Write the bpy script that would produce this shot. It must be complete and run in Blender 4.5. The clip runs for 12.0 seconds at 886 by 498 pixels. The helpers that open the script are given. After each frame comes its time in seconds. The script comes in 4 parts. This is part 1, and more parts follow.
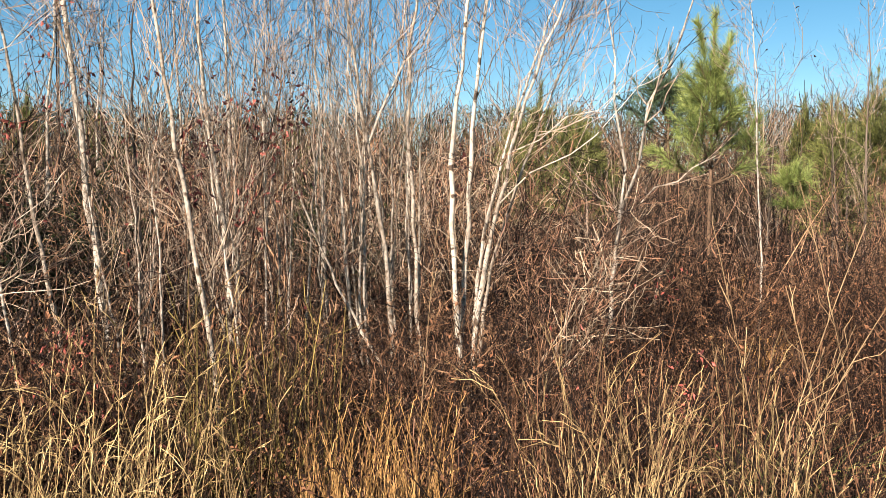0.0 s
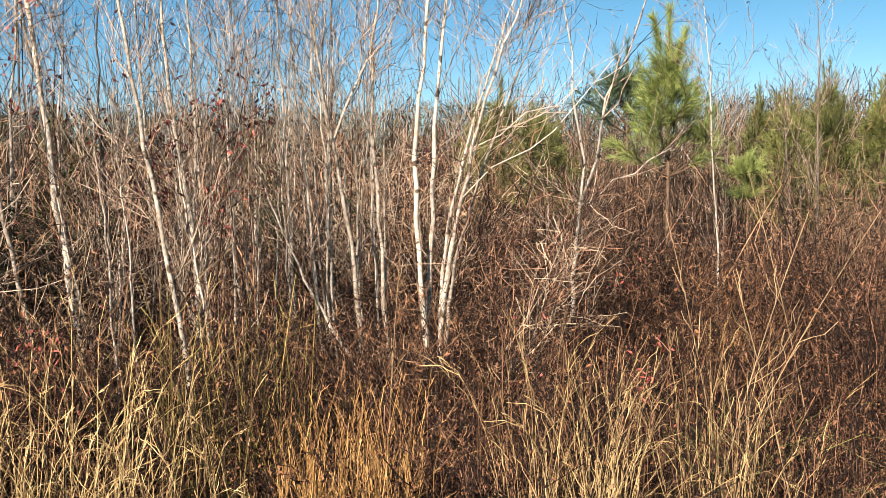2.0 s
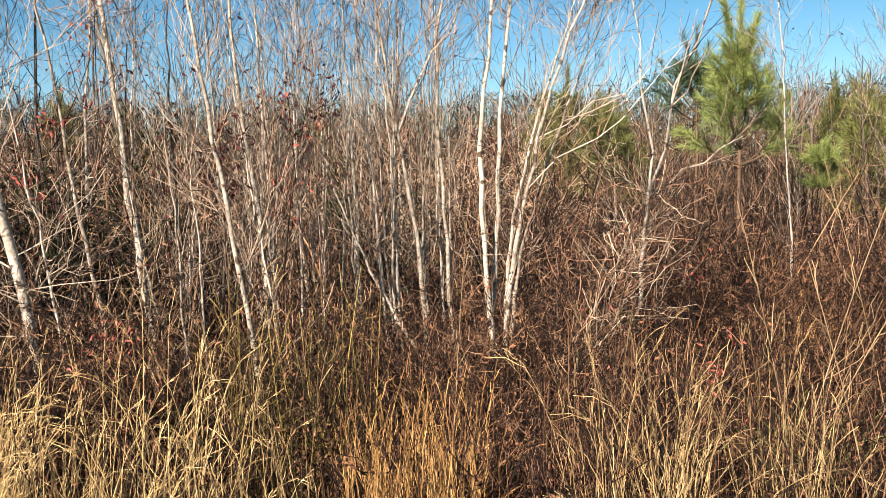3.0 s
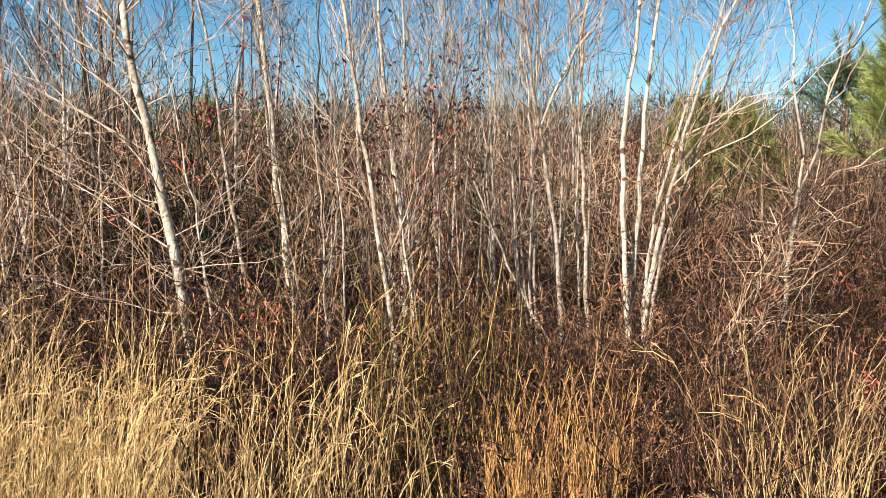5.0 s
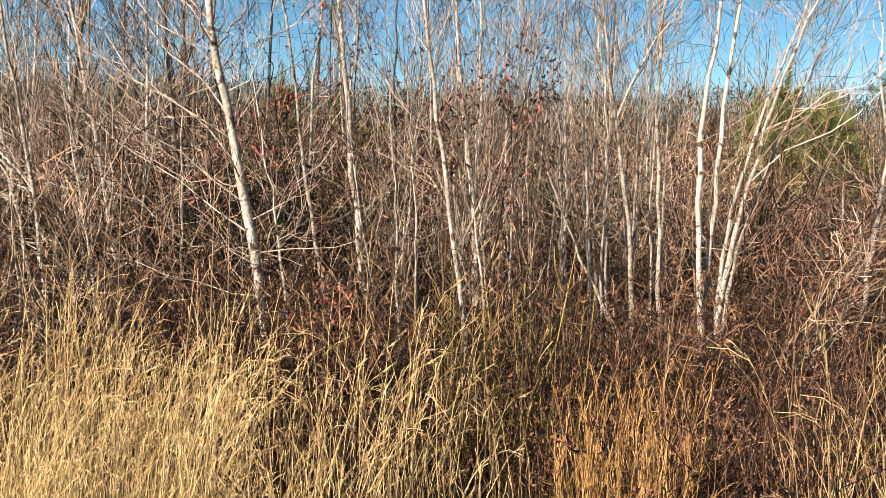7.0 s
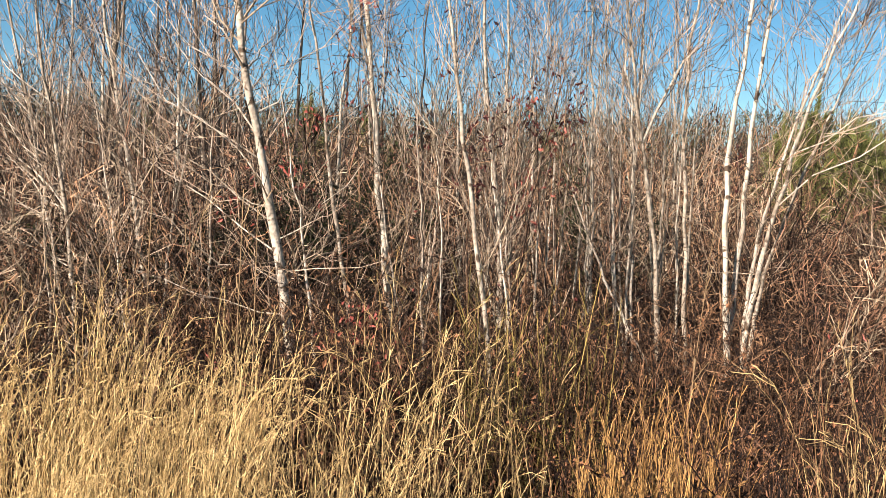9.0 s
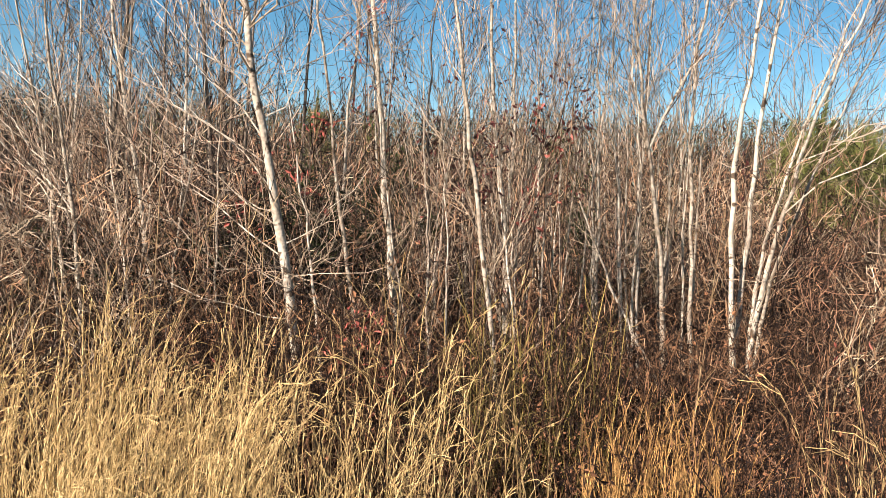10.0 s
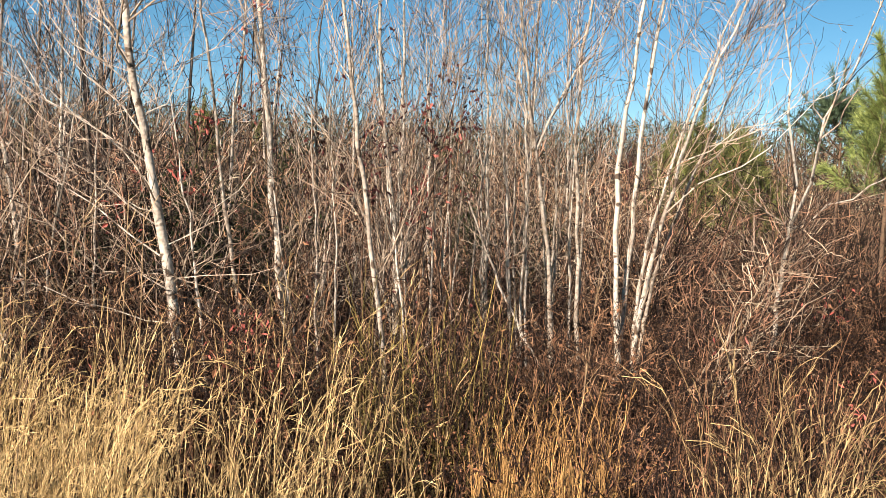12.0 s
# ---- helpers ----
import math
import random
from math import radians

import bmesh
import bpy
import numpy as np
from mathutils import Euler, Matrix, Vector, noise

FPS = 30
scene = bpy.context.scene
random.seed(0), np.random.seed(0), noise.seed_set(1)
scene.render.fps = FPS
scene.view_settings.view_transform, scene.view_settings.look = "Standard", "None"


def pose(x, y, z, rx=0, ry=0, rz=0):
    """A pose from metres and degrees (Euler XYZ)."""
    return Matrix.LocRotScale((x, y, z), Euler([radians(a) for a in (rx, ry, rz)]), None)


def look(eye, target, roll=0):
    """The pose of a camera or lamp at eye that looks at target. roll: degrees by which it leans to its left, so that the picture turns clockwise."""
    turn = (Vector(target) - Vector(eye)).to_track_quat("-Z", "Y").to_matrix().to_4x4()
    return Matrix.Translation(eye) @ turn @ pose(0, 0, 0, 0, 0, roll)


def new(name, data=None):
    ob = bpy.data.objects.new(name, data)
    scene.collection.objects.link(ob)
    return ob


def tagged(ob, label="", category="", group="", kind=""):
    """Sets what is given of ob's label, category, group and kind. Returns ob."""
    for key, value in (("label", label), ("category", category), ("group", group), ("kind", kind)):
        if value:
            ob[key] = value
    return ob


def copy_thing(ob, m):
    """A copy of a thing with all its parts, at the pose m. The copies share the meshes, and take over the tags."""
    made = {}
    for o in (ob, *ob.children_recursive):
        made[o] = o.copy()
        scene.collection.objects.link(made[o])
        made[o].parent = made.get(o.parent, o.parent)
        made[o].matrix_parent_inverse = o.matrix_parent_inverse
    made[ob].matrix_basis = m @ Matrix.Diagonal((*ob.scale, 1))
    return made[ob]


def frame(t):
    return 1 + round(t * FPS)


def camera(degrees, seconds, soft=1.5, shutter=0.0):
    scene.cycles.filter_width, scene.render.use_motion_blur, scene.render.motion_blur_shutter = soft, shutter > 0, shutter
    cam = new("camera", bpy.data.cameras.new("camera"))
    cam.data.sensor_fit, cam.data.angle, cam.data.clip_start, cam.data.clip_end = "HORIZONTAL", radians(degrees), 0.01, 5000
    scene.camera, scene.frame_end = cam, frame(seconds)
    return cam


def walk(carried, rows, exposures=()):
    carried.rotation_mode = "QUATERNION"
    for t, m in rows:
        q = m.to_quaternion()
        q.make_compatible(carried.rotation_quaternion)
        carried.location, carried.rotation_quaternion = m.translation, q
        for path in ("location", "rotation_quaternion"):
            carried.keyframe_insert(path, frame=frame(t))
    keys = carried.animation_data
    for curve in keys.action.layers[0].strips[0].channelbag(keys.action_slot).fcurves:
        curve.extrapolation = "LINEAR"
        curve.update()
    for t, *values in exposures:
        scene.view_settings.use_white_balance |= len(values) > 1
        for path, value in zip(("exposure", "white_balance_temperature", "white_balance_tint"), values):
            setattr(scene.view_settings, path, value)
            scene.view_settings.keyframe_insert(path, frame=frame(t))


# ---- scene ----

# ------------------------------------------------------------------ camera
cam = camera(50.0, 12.0, soft=0.7)
# seconds, eye, then heading (to the left), tilt (up) and lean (to the left) in degrees
PATH = [
    (0.0, -0.000, 0.000, 1.600, -0.00, -3.70, 0.00),
    (0.5, 0.003, 0.008, 1.597, -0.70, -3.65, -0.19),
    (1.0, -0.004, 0.014, 1.596, -1.43, -3.75, -0.36),
    (1.5, -0.010, -0.106, 1.600, -2.48, -3.92, -0.59),
    (2.0, -0.008, -0.141, 1.598, -2.17, -3.99, -0.92),
    (2.5, -0.009, -0.123, 1.596, -0.44, -4.17, -1.16),
    (3.0, -0.004, -0.116, 1.595, 1.83, -4.43, -1.34),
    (3.2, -0.002, -0.118, 1.592, 2.78, -4.45, -1.42),
    (4.8, -0.077, -0.123, 1.549, 8.62, -4.21, -0.06),
    (5.0, -0.079, -0.124, 1.550, 9.41, -4.25, 0.11),
    (5.5, -0.088, -0.128, 1.550, 11.18, -4.38, 0.68),
    (6.0, -0.101, -0.135, 1.551, 12.39, -4.76, 1.13),
    (6.5, -0.104, -0.139, 1.550, 13.15, -5.09, 1.36),
    (7.0, -0.101, -0.145, 1.552, 13.47, -4.96, 1.31),
    (7.2, -0.100, -0.148, 1.553, 13.60, -4.86, 1.29),
    (9.0, -0.092, -0.163, 1.555, 15.08, -3.74, 1.84),
    (9.5, -0.091, -0.166, 1.556, 15.37, -3.55, 2.02),
    (10.0, -0.095, -0.166, 1.558, 15.41, -3.44, 2.16),
    (10.5, -0.097, -0.158, 1.559, 15.18, -3.35, 2.19),
    (11.0, -0.098, -0.149, 1.556, 13.97, -3.23, 2.30),
    (11.5, -0.093, -0.138, 1.555, 11.59, -3.09, 2.43),
    (12.0, -0.087, -0.134, 1.554, 8.90, -3.15, 2.21),
]


def aimed(x, y, z, yaw, tilt, lean):
    a, b = radians(yaw), radians(tilt)
    way = Vector((-math.sin(a) * math.cos(b), math.cos(a) * math.cos(b), math.sin(b)))
    return look((x, y, z), Vector((x, y, z)) + way, lean)


walk(cam, [(t, aimed(*p)) for t, *p in PATH])

# ------------------------------------------------------------------ sky and sun
SUN_AZ, SUN_UP = 211.0, 33.0      # compass degrees from +y towards +x
world = bpy.data.worlds.new("winter_sky")
scene.world = world
world.use_nodes = True
wn = world.node_tree
sky = wn.nodes.new("ShaderNodeTexSky")
sky.sky_type = "NISHITA"
sky.sun_disc = False
sky.sun_elevation = radians(SUN_UP)
sky.sun_rotation = radians(SUN_AZ)
sky.altitude = 2600
sky.air_density, sky.dust_density, sky.ozone_density = 1.0, 0.0, 1.0
clear = wn.nodes.new("ShaderNodeHueSaturation")      # a clear, dry winter blue
clear.inputs["Hue"].default_value, clear.inputs["Saturation"].default_value, clear.inputs["Value"].default_value = 0.484, 1.3, 0.81
wn.links.new(sky.outputs[0], clear.inputs["Color"])
wn.links.new(clear.outputs[0], wn.nodes["Background"].inputs[0])
wn.nodes["Background"].inputs[1].default_value = 0.05
sun = new("sun", bpy.data.lights.new("sun", "SUN"))
sun.data.energy, sun.data.angle, sun.data.color = 5.0, radians(0.5), (1.0, 0.85, 0.735)
sa, su = radians(SUN_AZ), radians(SUN_UP)
sun.matrix_world = look((math.sin(sa) * math.cos(su) * 30, math.cos(sa) * math.cos(su) * 30, math.sin(su) * 30), (0, 0, 0))
scene.view_settings.exposure = 1.58


# ------------------------------------------------------------------ materials
def surface(name, dark, light, rough=0.8, grain=30.0, stretch=(1, 1, 1), island=0.0, per_object=0.0, bump=0.2, third=None, third_at=(0.62, 0.75), third_scale=8.0, spread=(0.6, 1.4)):
    """Two colours over fine grain and coarse stains; a third one in blotches."""
    m = bpy.data.materials.new(name)
    m.use_nodes = True
    n, l = m.node_tree.nodes, m.node_tree.links
    b = n["Principled BSDF"]
    b.inputs["Roughness"].default_value = rough
    b.inputs["Specular IOR Level"].default_value = 0.25
    co = n.new("ShaderNodeTexCoord")
    mp = n.new("ShaderNodeMapping")
    mp.inputs["Scale"].default_value = stretch
    l.new(co.outputs["Object"], mp.inputs[0])
    fine = n.new("ShaderNodeTexNoise")
    fine.inputs["Scale"].default_value, fine.inputs["Detail"].default_value = grain, 6
    l.new(mp.outputs[0], fine.inputs["Vector"])
    coarse = n.new("ShaderNodeTexNoise")
    coarse.inputs["Scale"].default_value = grain / 9
    l.new(mp.outputs[0], coarse.inputs["Vector"])
    add = n.new("ShaderNodeMath")
    add.operation = "ADD"
    l.new(fine.outputs["Fac"], add.inputs[0])
    l.new(coarse.outputs["Fac"], add.inputs[1])
    last = add
    for amount, node, socket in ((island, "ShaderNodeNewGeometry", "Random Per Island"), (per_object, "ShaderNodeObjectInfo", "Random")):
        if amount:
            src = n.new(node)
            mul = n.new("ShaderNodeMath")
            mul.operation = "MULTIPLY_ADD"
            mul.inputs[1].default_value, mul.inputs[2].default_value = amount, -amount / 2
            l.new(src.outputs[socket], mul.inputs[0])
            plus = n.new("ShaderNodeMath")
            plus.operation = "ADD"
            l.new(last.outputs[0], plus.inputs[0])
            l.new(mul.outputs[0], plus.inputs[1])
            last = plus
    ramp = n.new("ShaderNodeMapRange")
    ramp.inputs["From Min"].default_value, ramp.inputs["From Max"].default_value = spread
    l.new(last.outputs[0], ramp.inputs["Value"])
    mix = n.new("ShaderNodeMix")
    mix.data_type = "RGBA"
    mix.inputs["A"].default_value, mix.inputs["B"].default_value = (*dark, 1), (*light, 1)
    l.new(ramp.outputs[0], mix.inputs["Factor"])
    out = mix.outputs["Result"]
    if third:
        spot = n.new("ShaderNodeTexNoise")
        spot.inputs["Scale"].default_value, spot.inputs["Detail"].default_value = third_scale, 4
        l.new(mp.outputs[0], spot.inputs["Vector"])
        cut = n.new("ShaderNodeMapRange")
        cut.inputs["From Min"].default_value, cut.inputs["From Max"].default_value = third_at
        l.new(spot.outputs["Fac"], cut.inputs["Value"])
        mix2 = n.new("ShaderNodeMix")
        mix2.data_type = "RGBA"
        mix2.inputs["B"].default_value = (*third, 1)
        l.new(out, mix2.inputs["A"])
        l.new(cut.outputs[0], mix2.inputs["Factor"])
        out = mix2.outputs["Result"]
    l.new(out, b.inputs["Base Color"])
    if bump:
        bp = n.new("ShaderNodeBump")
        bp.inputs["Strength"].default_value, bp.inputs["Distance"].default_value = bump, 0.01
        l.new(fine.outputs["Fac"], bp.inputs["Height"])
        l.new(bp.outputs[0], b.inputs["Normal"])
    return m


# third colour: bark scars, plus mottled twig shadows painted into the bark
BARK_PALE = surface("pale_bark", (0.186, 0.1488, 0.1085), (0.53, 0.472, 0.385), 0.8, 34, (1, 1, 1.3), per_object=0.4, bump=0.8, third=(0.085, 0.06, 0.04), third_at=(0.57, 0.64), third_scale=15, spread=(0.68, 1.32))
BARK_TWIG = surface("pale_twig_bark", (0.031, 0.0198, 0.0124), (0.52, 0.41, 0.285), 0.75, 25, island=0.9, bump=0.2, spread=(0.75, 1.45))
BARK_GREY = surface("grey_bark", (0.031, 0.0236, 0.0174), (0.192, 0.152, 0.116), 0.8, 25, (1, 1, 0.4), per_object=0.4, bump=0.4)
# near-black low ends and high spread: gap shade painted onto random strands
TWIG_BROWN = surface("brown_twig_bark", (0.009, 0.004, 0.002), (0.50, 0.30, 0.17), 0.8, 20, island=1.0, per_object=0.25, bump=0, spread=(1.0, 1.6))
TWIG_RED = surface("reddish_twig_bark", (0.009, 0.0038, 0.0017), (0.38, 0.21, 0.13), 0.8, 20, island=1.0, per_object=0.25, bump=0, spread=(1.0, 1.6))
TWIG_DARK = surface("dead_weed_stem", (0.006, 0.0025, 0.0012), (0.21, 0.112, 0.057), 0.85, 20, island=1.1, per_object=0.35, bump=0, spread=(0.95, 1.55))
TWIG_OLIVE = surface("olive_twig", (0.0155, 0.0105, 0.0025), (0.27, 0.205, 0.06), 0.8, 20, island=0.9, bump=0, spread=(0.8, 1.5))
# its near-black end likewise stands in for shade among the weeds
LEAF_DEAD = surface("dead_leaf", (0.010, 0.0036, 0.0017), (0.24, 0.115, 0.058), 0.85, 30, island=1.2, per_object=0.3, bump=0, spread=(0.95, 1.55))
TWIG_FINE = surface("fine_twig_bark", (0.020, 0.013, 0.009), (0.45, 0.34, 0.25), 0.8, 25, island=1.0, bump=0, spread=(0.9, 1.55))
TWIG_TAN = surface("tan_twig_bark", (0.0186, 0.0105, 0.0056), (0.368, 0.24, 0.136), 0.8, 20, island=1.0, per_object=0.2, bump=0, spread=(0.75, 1.5))
STALK_TAN = surface("tan_dry_stalk", (0.062, 0.0372, 0.0186), (0.4, 0.28, 0.152), 0.8, 14, island=0.9, per_object=0.3, bump=0)
STRAW_TAN = surface("tan_straw", (0.0434, 0.0248, 0.0099), (0.54, 0.385, 0.18), 0.75, 14, island=1.0, per_object=0.3, bump=0)
GREEN_TUFT = surface("green_tuft_blade", (0.02, 0.024, 0.006), (0.21, 0.22, 0.06), 0.7, 14, island=0.9, bump=0)
LEAF_RED = surface("red_leaf", (0.06, 0.011, 0.008), (0.43, 0.12, 0.09), 0.6, 30, island=0.8, bump=0)
LEAF_MAROON = surface("maroon_leaf", (0.0155, 0.0043, 0.0037), (0.088, 0.02, 0.016), 0.6, 30, island=0.8, bump=0)
STRAW = surface("golden_straw", (0.20, 0.125, 0.042), (0.80, 0.60, 0.29), 0.7, 14, island=0.9, per_object=0.3, bump=0)
STRAW_RUST = surface("rusty_straw", (0.09, 0.045, 0.015), (0.60, 0.355, 0.128), 0.7, 14, island=0.9, per_object=0.3, bump=0)
NEEDLE = surface("pine_needle", (0.05, 0.075, 0.016), (0.29, 0.345, 0.10), 0.5, 12, island=0.8, per_object=0.3, bump=0)
NEEDLE_FAR = surface("olive_pine_needle", (0.0248, 0.031, 0.0081), (0.176, 0.188, 0.052), 0.6, 12, island=0.8, per_object=0.4, bump=0)
NEEDLE_BLUE = surface("blue_green_pine_needle", (0.0186, 0.031, 0.0186), (0.104, 0.152, 0.08), 0.6, 12, island=0.8, bump=0)
# evergreen green taken almost to black: shade of the pockets is in the colour
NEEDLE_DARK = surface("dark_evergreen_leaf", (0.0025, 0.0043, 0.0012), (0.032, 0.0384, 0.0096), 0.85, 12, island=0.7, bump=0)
BARK_PINE = surface("pine_bark", (0.0434, 0.026, 0.0155), (0.192, 0.124, 0.076), 0.85, 30, bump=0.6)
SOIL = surface("leaf_litter", (0.0112, 0.0062, 0.0037), (0.08, 0.044, 0.0224), 0.95, 9, bump=0.8, third=(0.16, 0.10, 0.045), third_at=(0.58, 0.7), third_scale=14)
WOOD_FAR = surface("distant_twigs", (0.014, 0.0088, 0.0056), (0.22, 0.145, 0.09), 0.9, 3, island=0.9, bump=0, spread=(0.85, 1.5))
GREEN_FAR = surface("distant_evergreen", (0.0186, 0.0211, 0.0062), (0.096, 0.096, 0.032), 0.8, 3, island=0.8, bump=0)


# ------------------------------------------------------------------ geometry tools
def unit(a):
    return a / np.maximum(np.linalg.norm(a, axis=-1, keepdims=True), 1e-9)


class Geo:
    """Gathers four-cornered faces."""

    def __init__(self):
        self.v, self.f, self.n = [], [], 0

    def strokes(self, rng, P, R, sides=3):
        """Tapered tubes along many lines at once (two sides: a flat blade)."""
        n, k = P.shape[:2]
        if n == 0:
            return
        d = unit(P[:, -1] - P[:, 0])
        u = unit(np.cross(d, rng.normal(size=(n, 3))))
        w = np.cross(d, u)
        if sides == 2:
            ring = np.stack([P - R[..., None] * u[:, None], P + R[..., None] * u[:, None]], axis=2)
        else:
            ang = np.arange(sides) * 2 * np.pi / sides
            off = np.cos(ang)[None, :, None] * u[:, None] + np.sin(ang)[None, :, None] * w[:, None]
            ring = P[:, :, None] + R[:, :, None, None] * off[:, None]
        idx = np.arange(n * k * sides).reshape(n, k, sides) + self.n
        cols = 1 if sides == 2 else sides
        a, b = idx[:, :-1, :], idx[:, 1:, :]
        nxt = lambda q: np.roll(q, -1, axis=2)
        quad = np.stack([a, nxt(a), nxt(b), b], axis=-1)[:, :, :cols]
        self.v.append(ring.reshape(-1, 3))
        self.f.append(quad.reshape(-1, 4))
        self.n += n * k * sides

    def leaves(self, rng, C, D, length, width):
        """Small pointed leaves, bent along the midrib, from C along D."""
        n = len(C)
        if n == 0:
            return
        D = unit(D)
        U = unit(np.cross(D, rng.normal(size=(n, 3))))
        N = np.cross(D, U)
        length, width = np.broadcast_to(length, n)[:, None], np.broadcast_to(width, n)[:, None]
        mid = C + D * length * 0.45
        ring = np.stack([C, mid + U * width / 2 + N * width * 0.25, C + D * length - N * length * 0.12, mid - U * width / 2 + N * width * 0.25], axis=1)
        self.v.append(ring.reshape(-1, 3))
        self.f.append(np.arange(4 * n).reshape(n, 4) + self.n)
        self.n += 4 * n

    def mesh(self, name, material, smooth=False):
        me = bpy.data.meshes.new(name)
        v = np.concatenate(self.v) if self.v else np.zeros((0, 3))
        f = np.concatenate(self.f) if self.f else np.zeros((0, 4), int)
        me.vertices.add(len(v))
        me.vertices.foreach_set("co", v.astype(np.float32).ravel())
        me.loops.add(f.size)
        me.loops.foreach_set("vertex_index", f.astype(np.int32).ravel())
        me.polygons.add(len(f))
        me.polygons.foreach_set("loop_start", np.arange(0, f.size, 4, dtype=np.int32))
        me.polygons.foreach_set("use_smooth", np.full(len(f), smooth))
        me.update(calc_edges=True)
        me.materials.append(material)
        return me


def part(name, geo, material, parent, label="", smooth=False, kind=""):
    ob = new(name, geo.mesh(name, material, smooth))
    ob.parent = parent
    return tagged(ob, label, kind=kind)


def thing(name, m, label, category, group="", kind=""):
    ob = new(name)
    ob.empty_display_size = 0.1
    ob.matrix_world = m
    return tagged(ob, label, category, group, kind)


def merged(name, kinds, rng, xs, ys, size, label, category, tops=None):
    """One mass out of many small plants too far off to tell apart: a mesh for each kind and material."""
    root = thing(name, pose(0, 0, 0), label, category, kind="stuff")
    turns, sizes = rng.uniform(0, 2 * np.pi, len(xs)), rng.uniform(*size, len(xs))
    if tops:
        sizes = sizes * (1.6 + 0.083 * np.hypot(xs, ys)) / tops
    for k, kind in enumerate(kinds):
        for child in kind.children:
            me = child.data
            v = np.empty(len(me.vertices) * 3, np.float32)
            me.vertices.foreach_get("co", v)
            f = np.empty(len(me.loops), np.int32)
            me.loops.foreach_get("vertex_index", f)
            v, f = v.reshape(-1, 3), f.reshape(-1, 4)
            g = Geo()
            for i in range(k, len(xs), len(kinds)):
                c, s = math.cos(turns[i]) * sizes[i], math.sin(turns[i]) * sizes[i]
                g.v.append(v @ np.array([[c, s, 0], [-s, c, 0], [0, 0, sizes[i]]]) + [xs[i], ys[i], 0])
                g.f.append(f + g.n)
                g.n += len(v)
            part(child.name.split(".")[0], g, me.materials[0], root, kind="stuff")
    return root


def grow(rng, P, R, per, angle, length, rise, k=3, s0=0.25, thin=0.55, tip=0.35, wave=0.06):
    """Side shoots off many parent lines: per shoots on each, leaving at angle (degrees), bending up by rise."""
    n, kk = P.shape[:2]
    if n == 0:
        return np.zeros((0, k, 3)), np.zeros((0, k))
    who = np.repeat(np.arange(n), per)
    m = len(who)
    s = (s0 + (1 - s0) * rng.random(m)) * (kk - 1) * 0.98
    i = s.astype(int)
    fr = (s - i)[:, None]
    start = P[who, i] * (1 - fr) + P[who, i + 1] * fr
    r0 = (R[who, i] * (1 - fr[:, 0]) + R[who, i + 1] * fr[:, 0]) * thin
    tan = unit(P[who, i + 1] - P[who, i])
    side = unit(np.cross(tan, rng.normal(size=(m, 3))))
    a = np.radians(rng.uniform(angle[0], angle[1], m))[:, None]
    d = unit(tan * np.cos(a) + side * np.sin(a))
    size = rng.uniform(length[0], length[1], m) * (1.15 - 0.6 * s / (kk - 1))
    q = np.linspace(0, 1, k)[None, :, None]
    line = start[:, None] + d[:, None] * q * size[:, None, None]
    line[..., 2] += (rise * size)[:, None] * q[..., 0] ** 2
    line[:, 1:] += rng.normal(size=(m, k - 1, 3)) * (wave * size)[:, None, None]
    rad = r0[:, None] * np.linspace(1, tip, k)[None]
    return line, rad


def bow(x0, a, b, y0, ay, height, r0, k=14, r_top=0.12, kink=0.012, rng=None, z0=-0.15):
    """A trunk line that leans by a, bends by b and leans in depth by ay, with its radii."""
    z = np.linspace(z0, height, k)
    line = np.stack([x0 + a * z + b * z ** 2, y0 + ay * z, z], axis=1)
    line[2:, :2] += rng.normal(size=(k - 2, 2)) * kink
    q = np.clip(z / height, 0, 1)
    rad = r0 * (1.12 - (1.12 - r_top) * q ** 0.9)
    return line, rad


# ------------------------------------------------------------------ ground
def rise(x, y):
    """Height of the uneven ground."""
    return 0.05 * math.sin(0.9 * x + 0.4) * math.cos(0.7 * y) + 0.03 * math.sin(2.3 * x - 1.7 * y)


def build_ground():
    bm = bmesh.new()
    steps = sorted({*np.round(np.arange(-16, 16.1, 0.4), 2), -30, -60, -120, -300, -900, -2500, 30, 60, 120, 300, 900, 2500})
    ys = sorted({*np.round(np.arange(-6, 26.1, 0.4), 2), -30, -120, -600, -2500, 40, 70, 120, 300, 900, 2500})
    rng = np.random.RandomState(3)
    grid = []
    for y in ys:
        row = []
        for x in steps:
            near = abs(x) < 17 and -7 < y < 27
            row.append(bm.verts.new((x, y, rise(x, y) + rng.uniform(-0.02, 0.02) if near else 0.0)))
        grid.append(row)
    for j in range(len(ys) - 1):
        for i in range(len(steps) - 1):
            bm.faces.new((grid[j][i], grid[j][i + 1], grid[j + 1][i + 1], grid[j + 1][i]))
    me = bpy.data.meshes.new("ground")
    bm.to_mesh(me)
    bm.free()
    me.materials.append(SOIL)
    for p in me.polygons:
        p.use_smooth = True
    tagged(new("ground", me), "brown earth covered in leaf litter and dead weeds", "ground", kind="structure")


build_ground()


# ------------------------------------------------------------------ bare saplings
def scatter_one(rng, az0, az1, d0, d1):
    h, d = radians(rng.uniform(az0, az1)), rng.uniform(d0, d1)
    return math.sin(h) * d, math.cos(h) * d


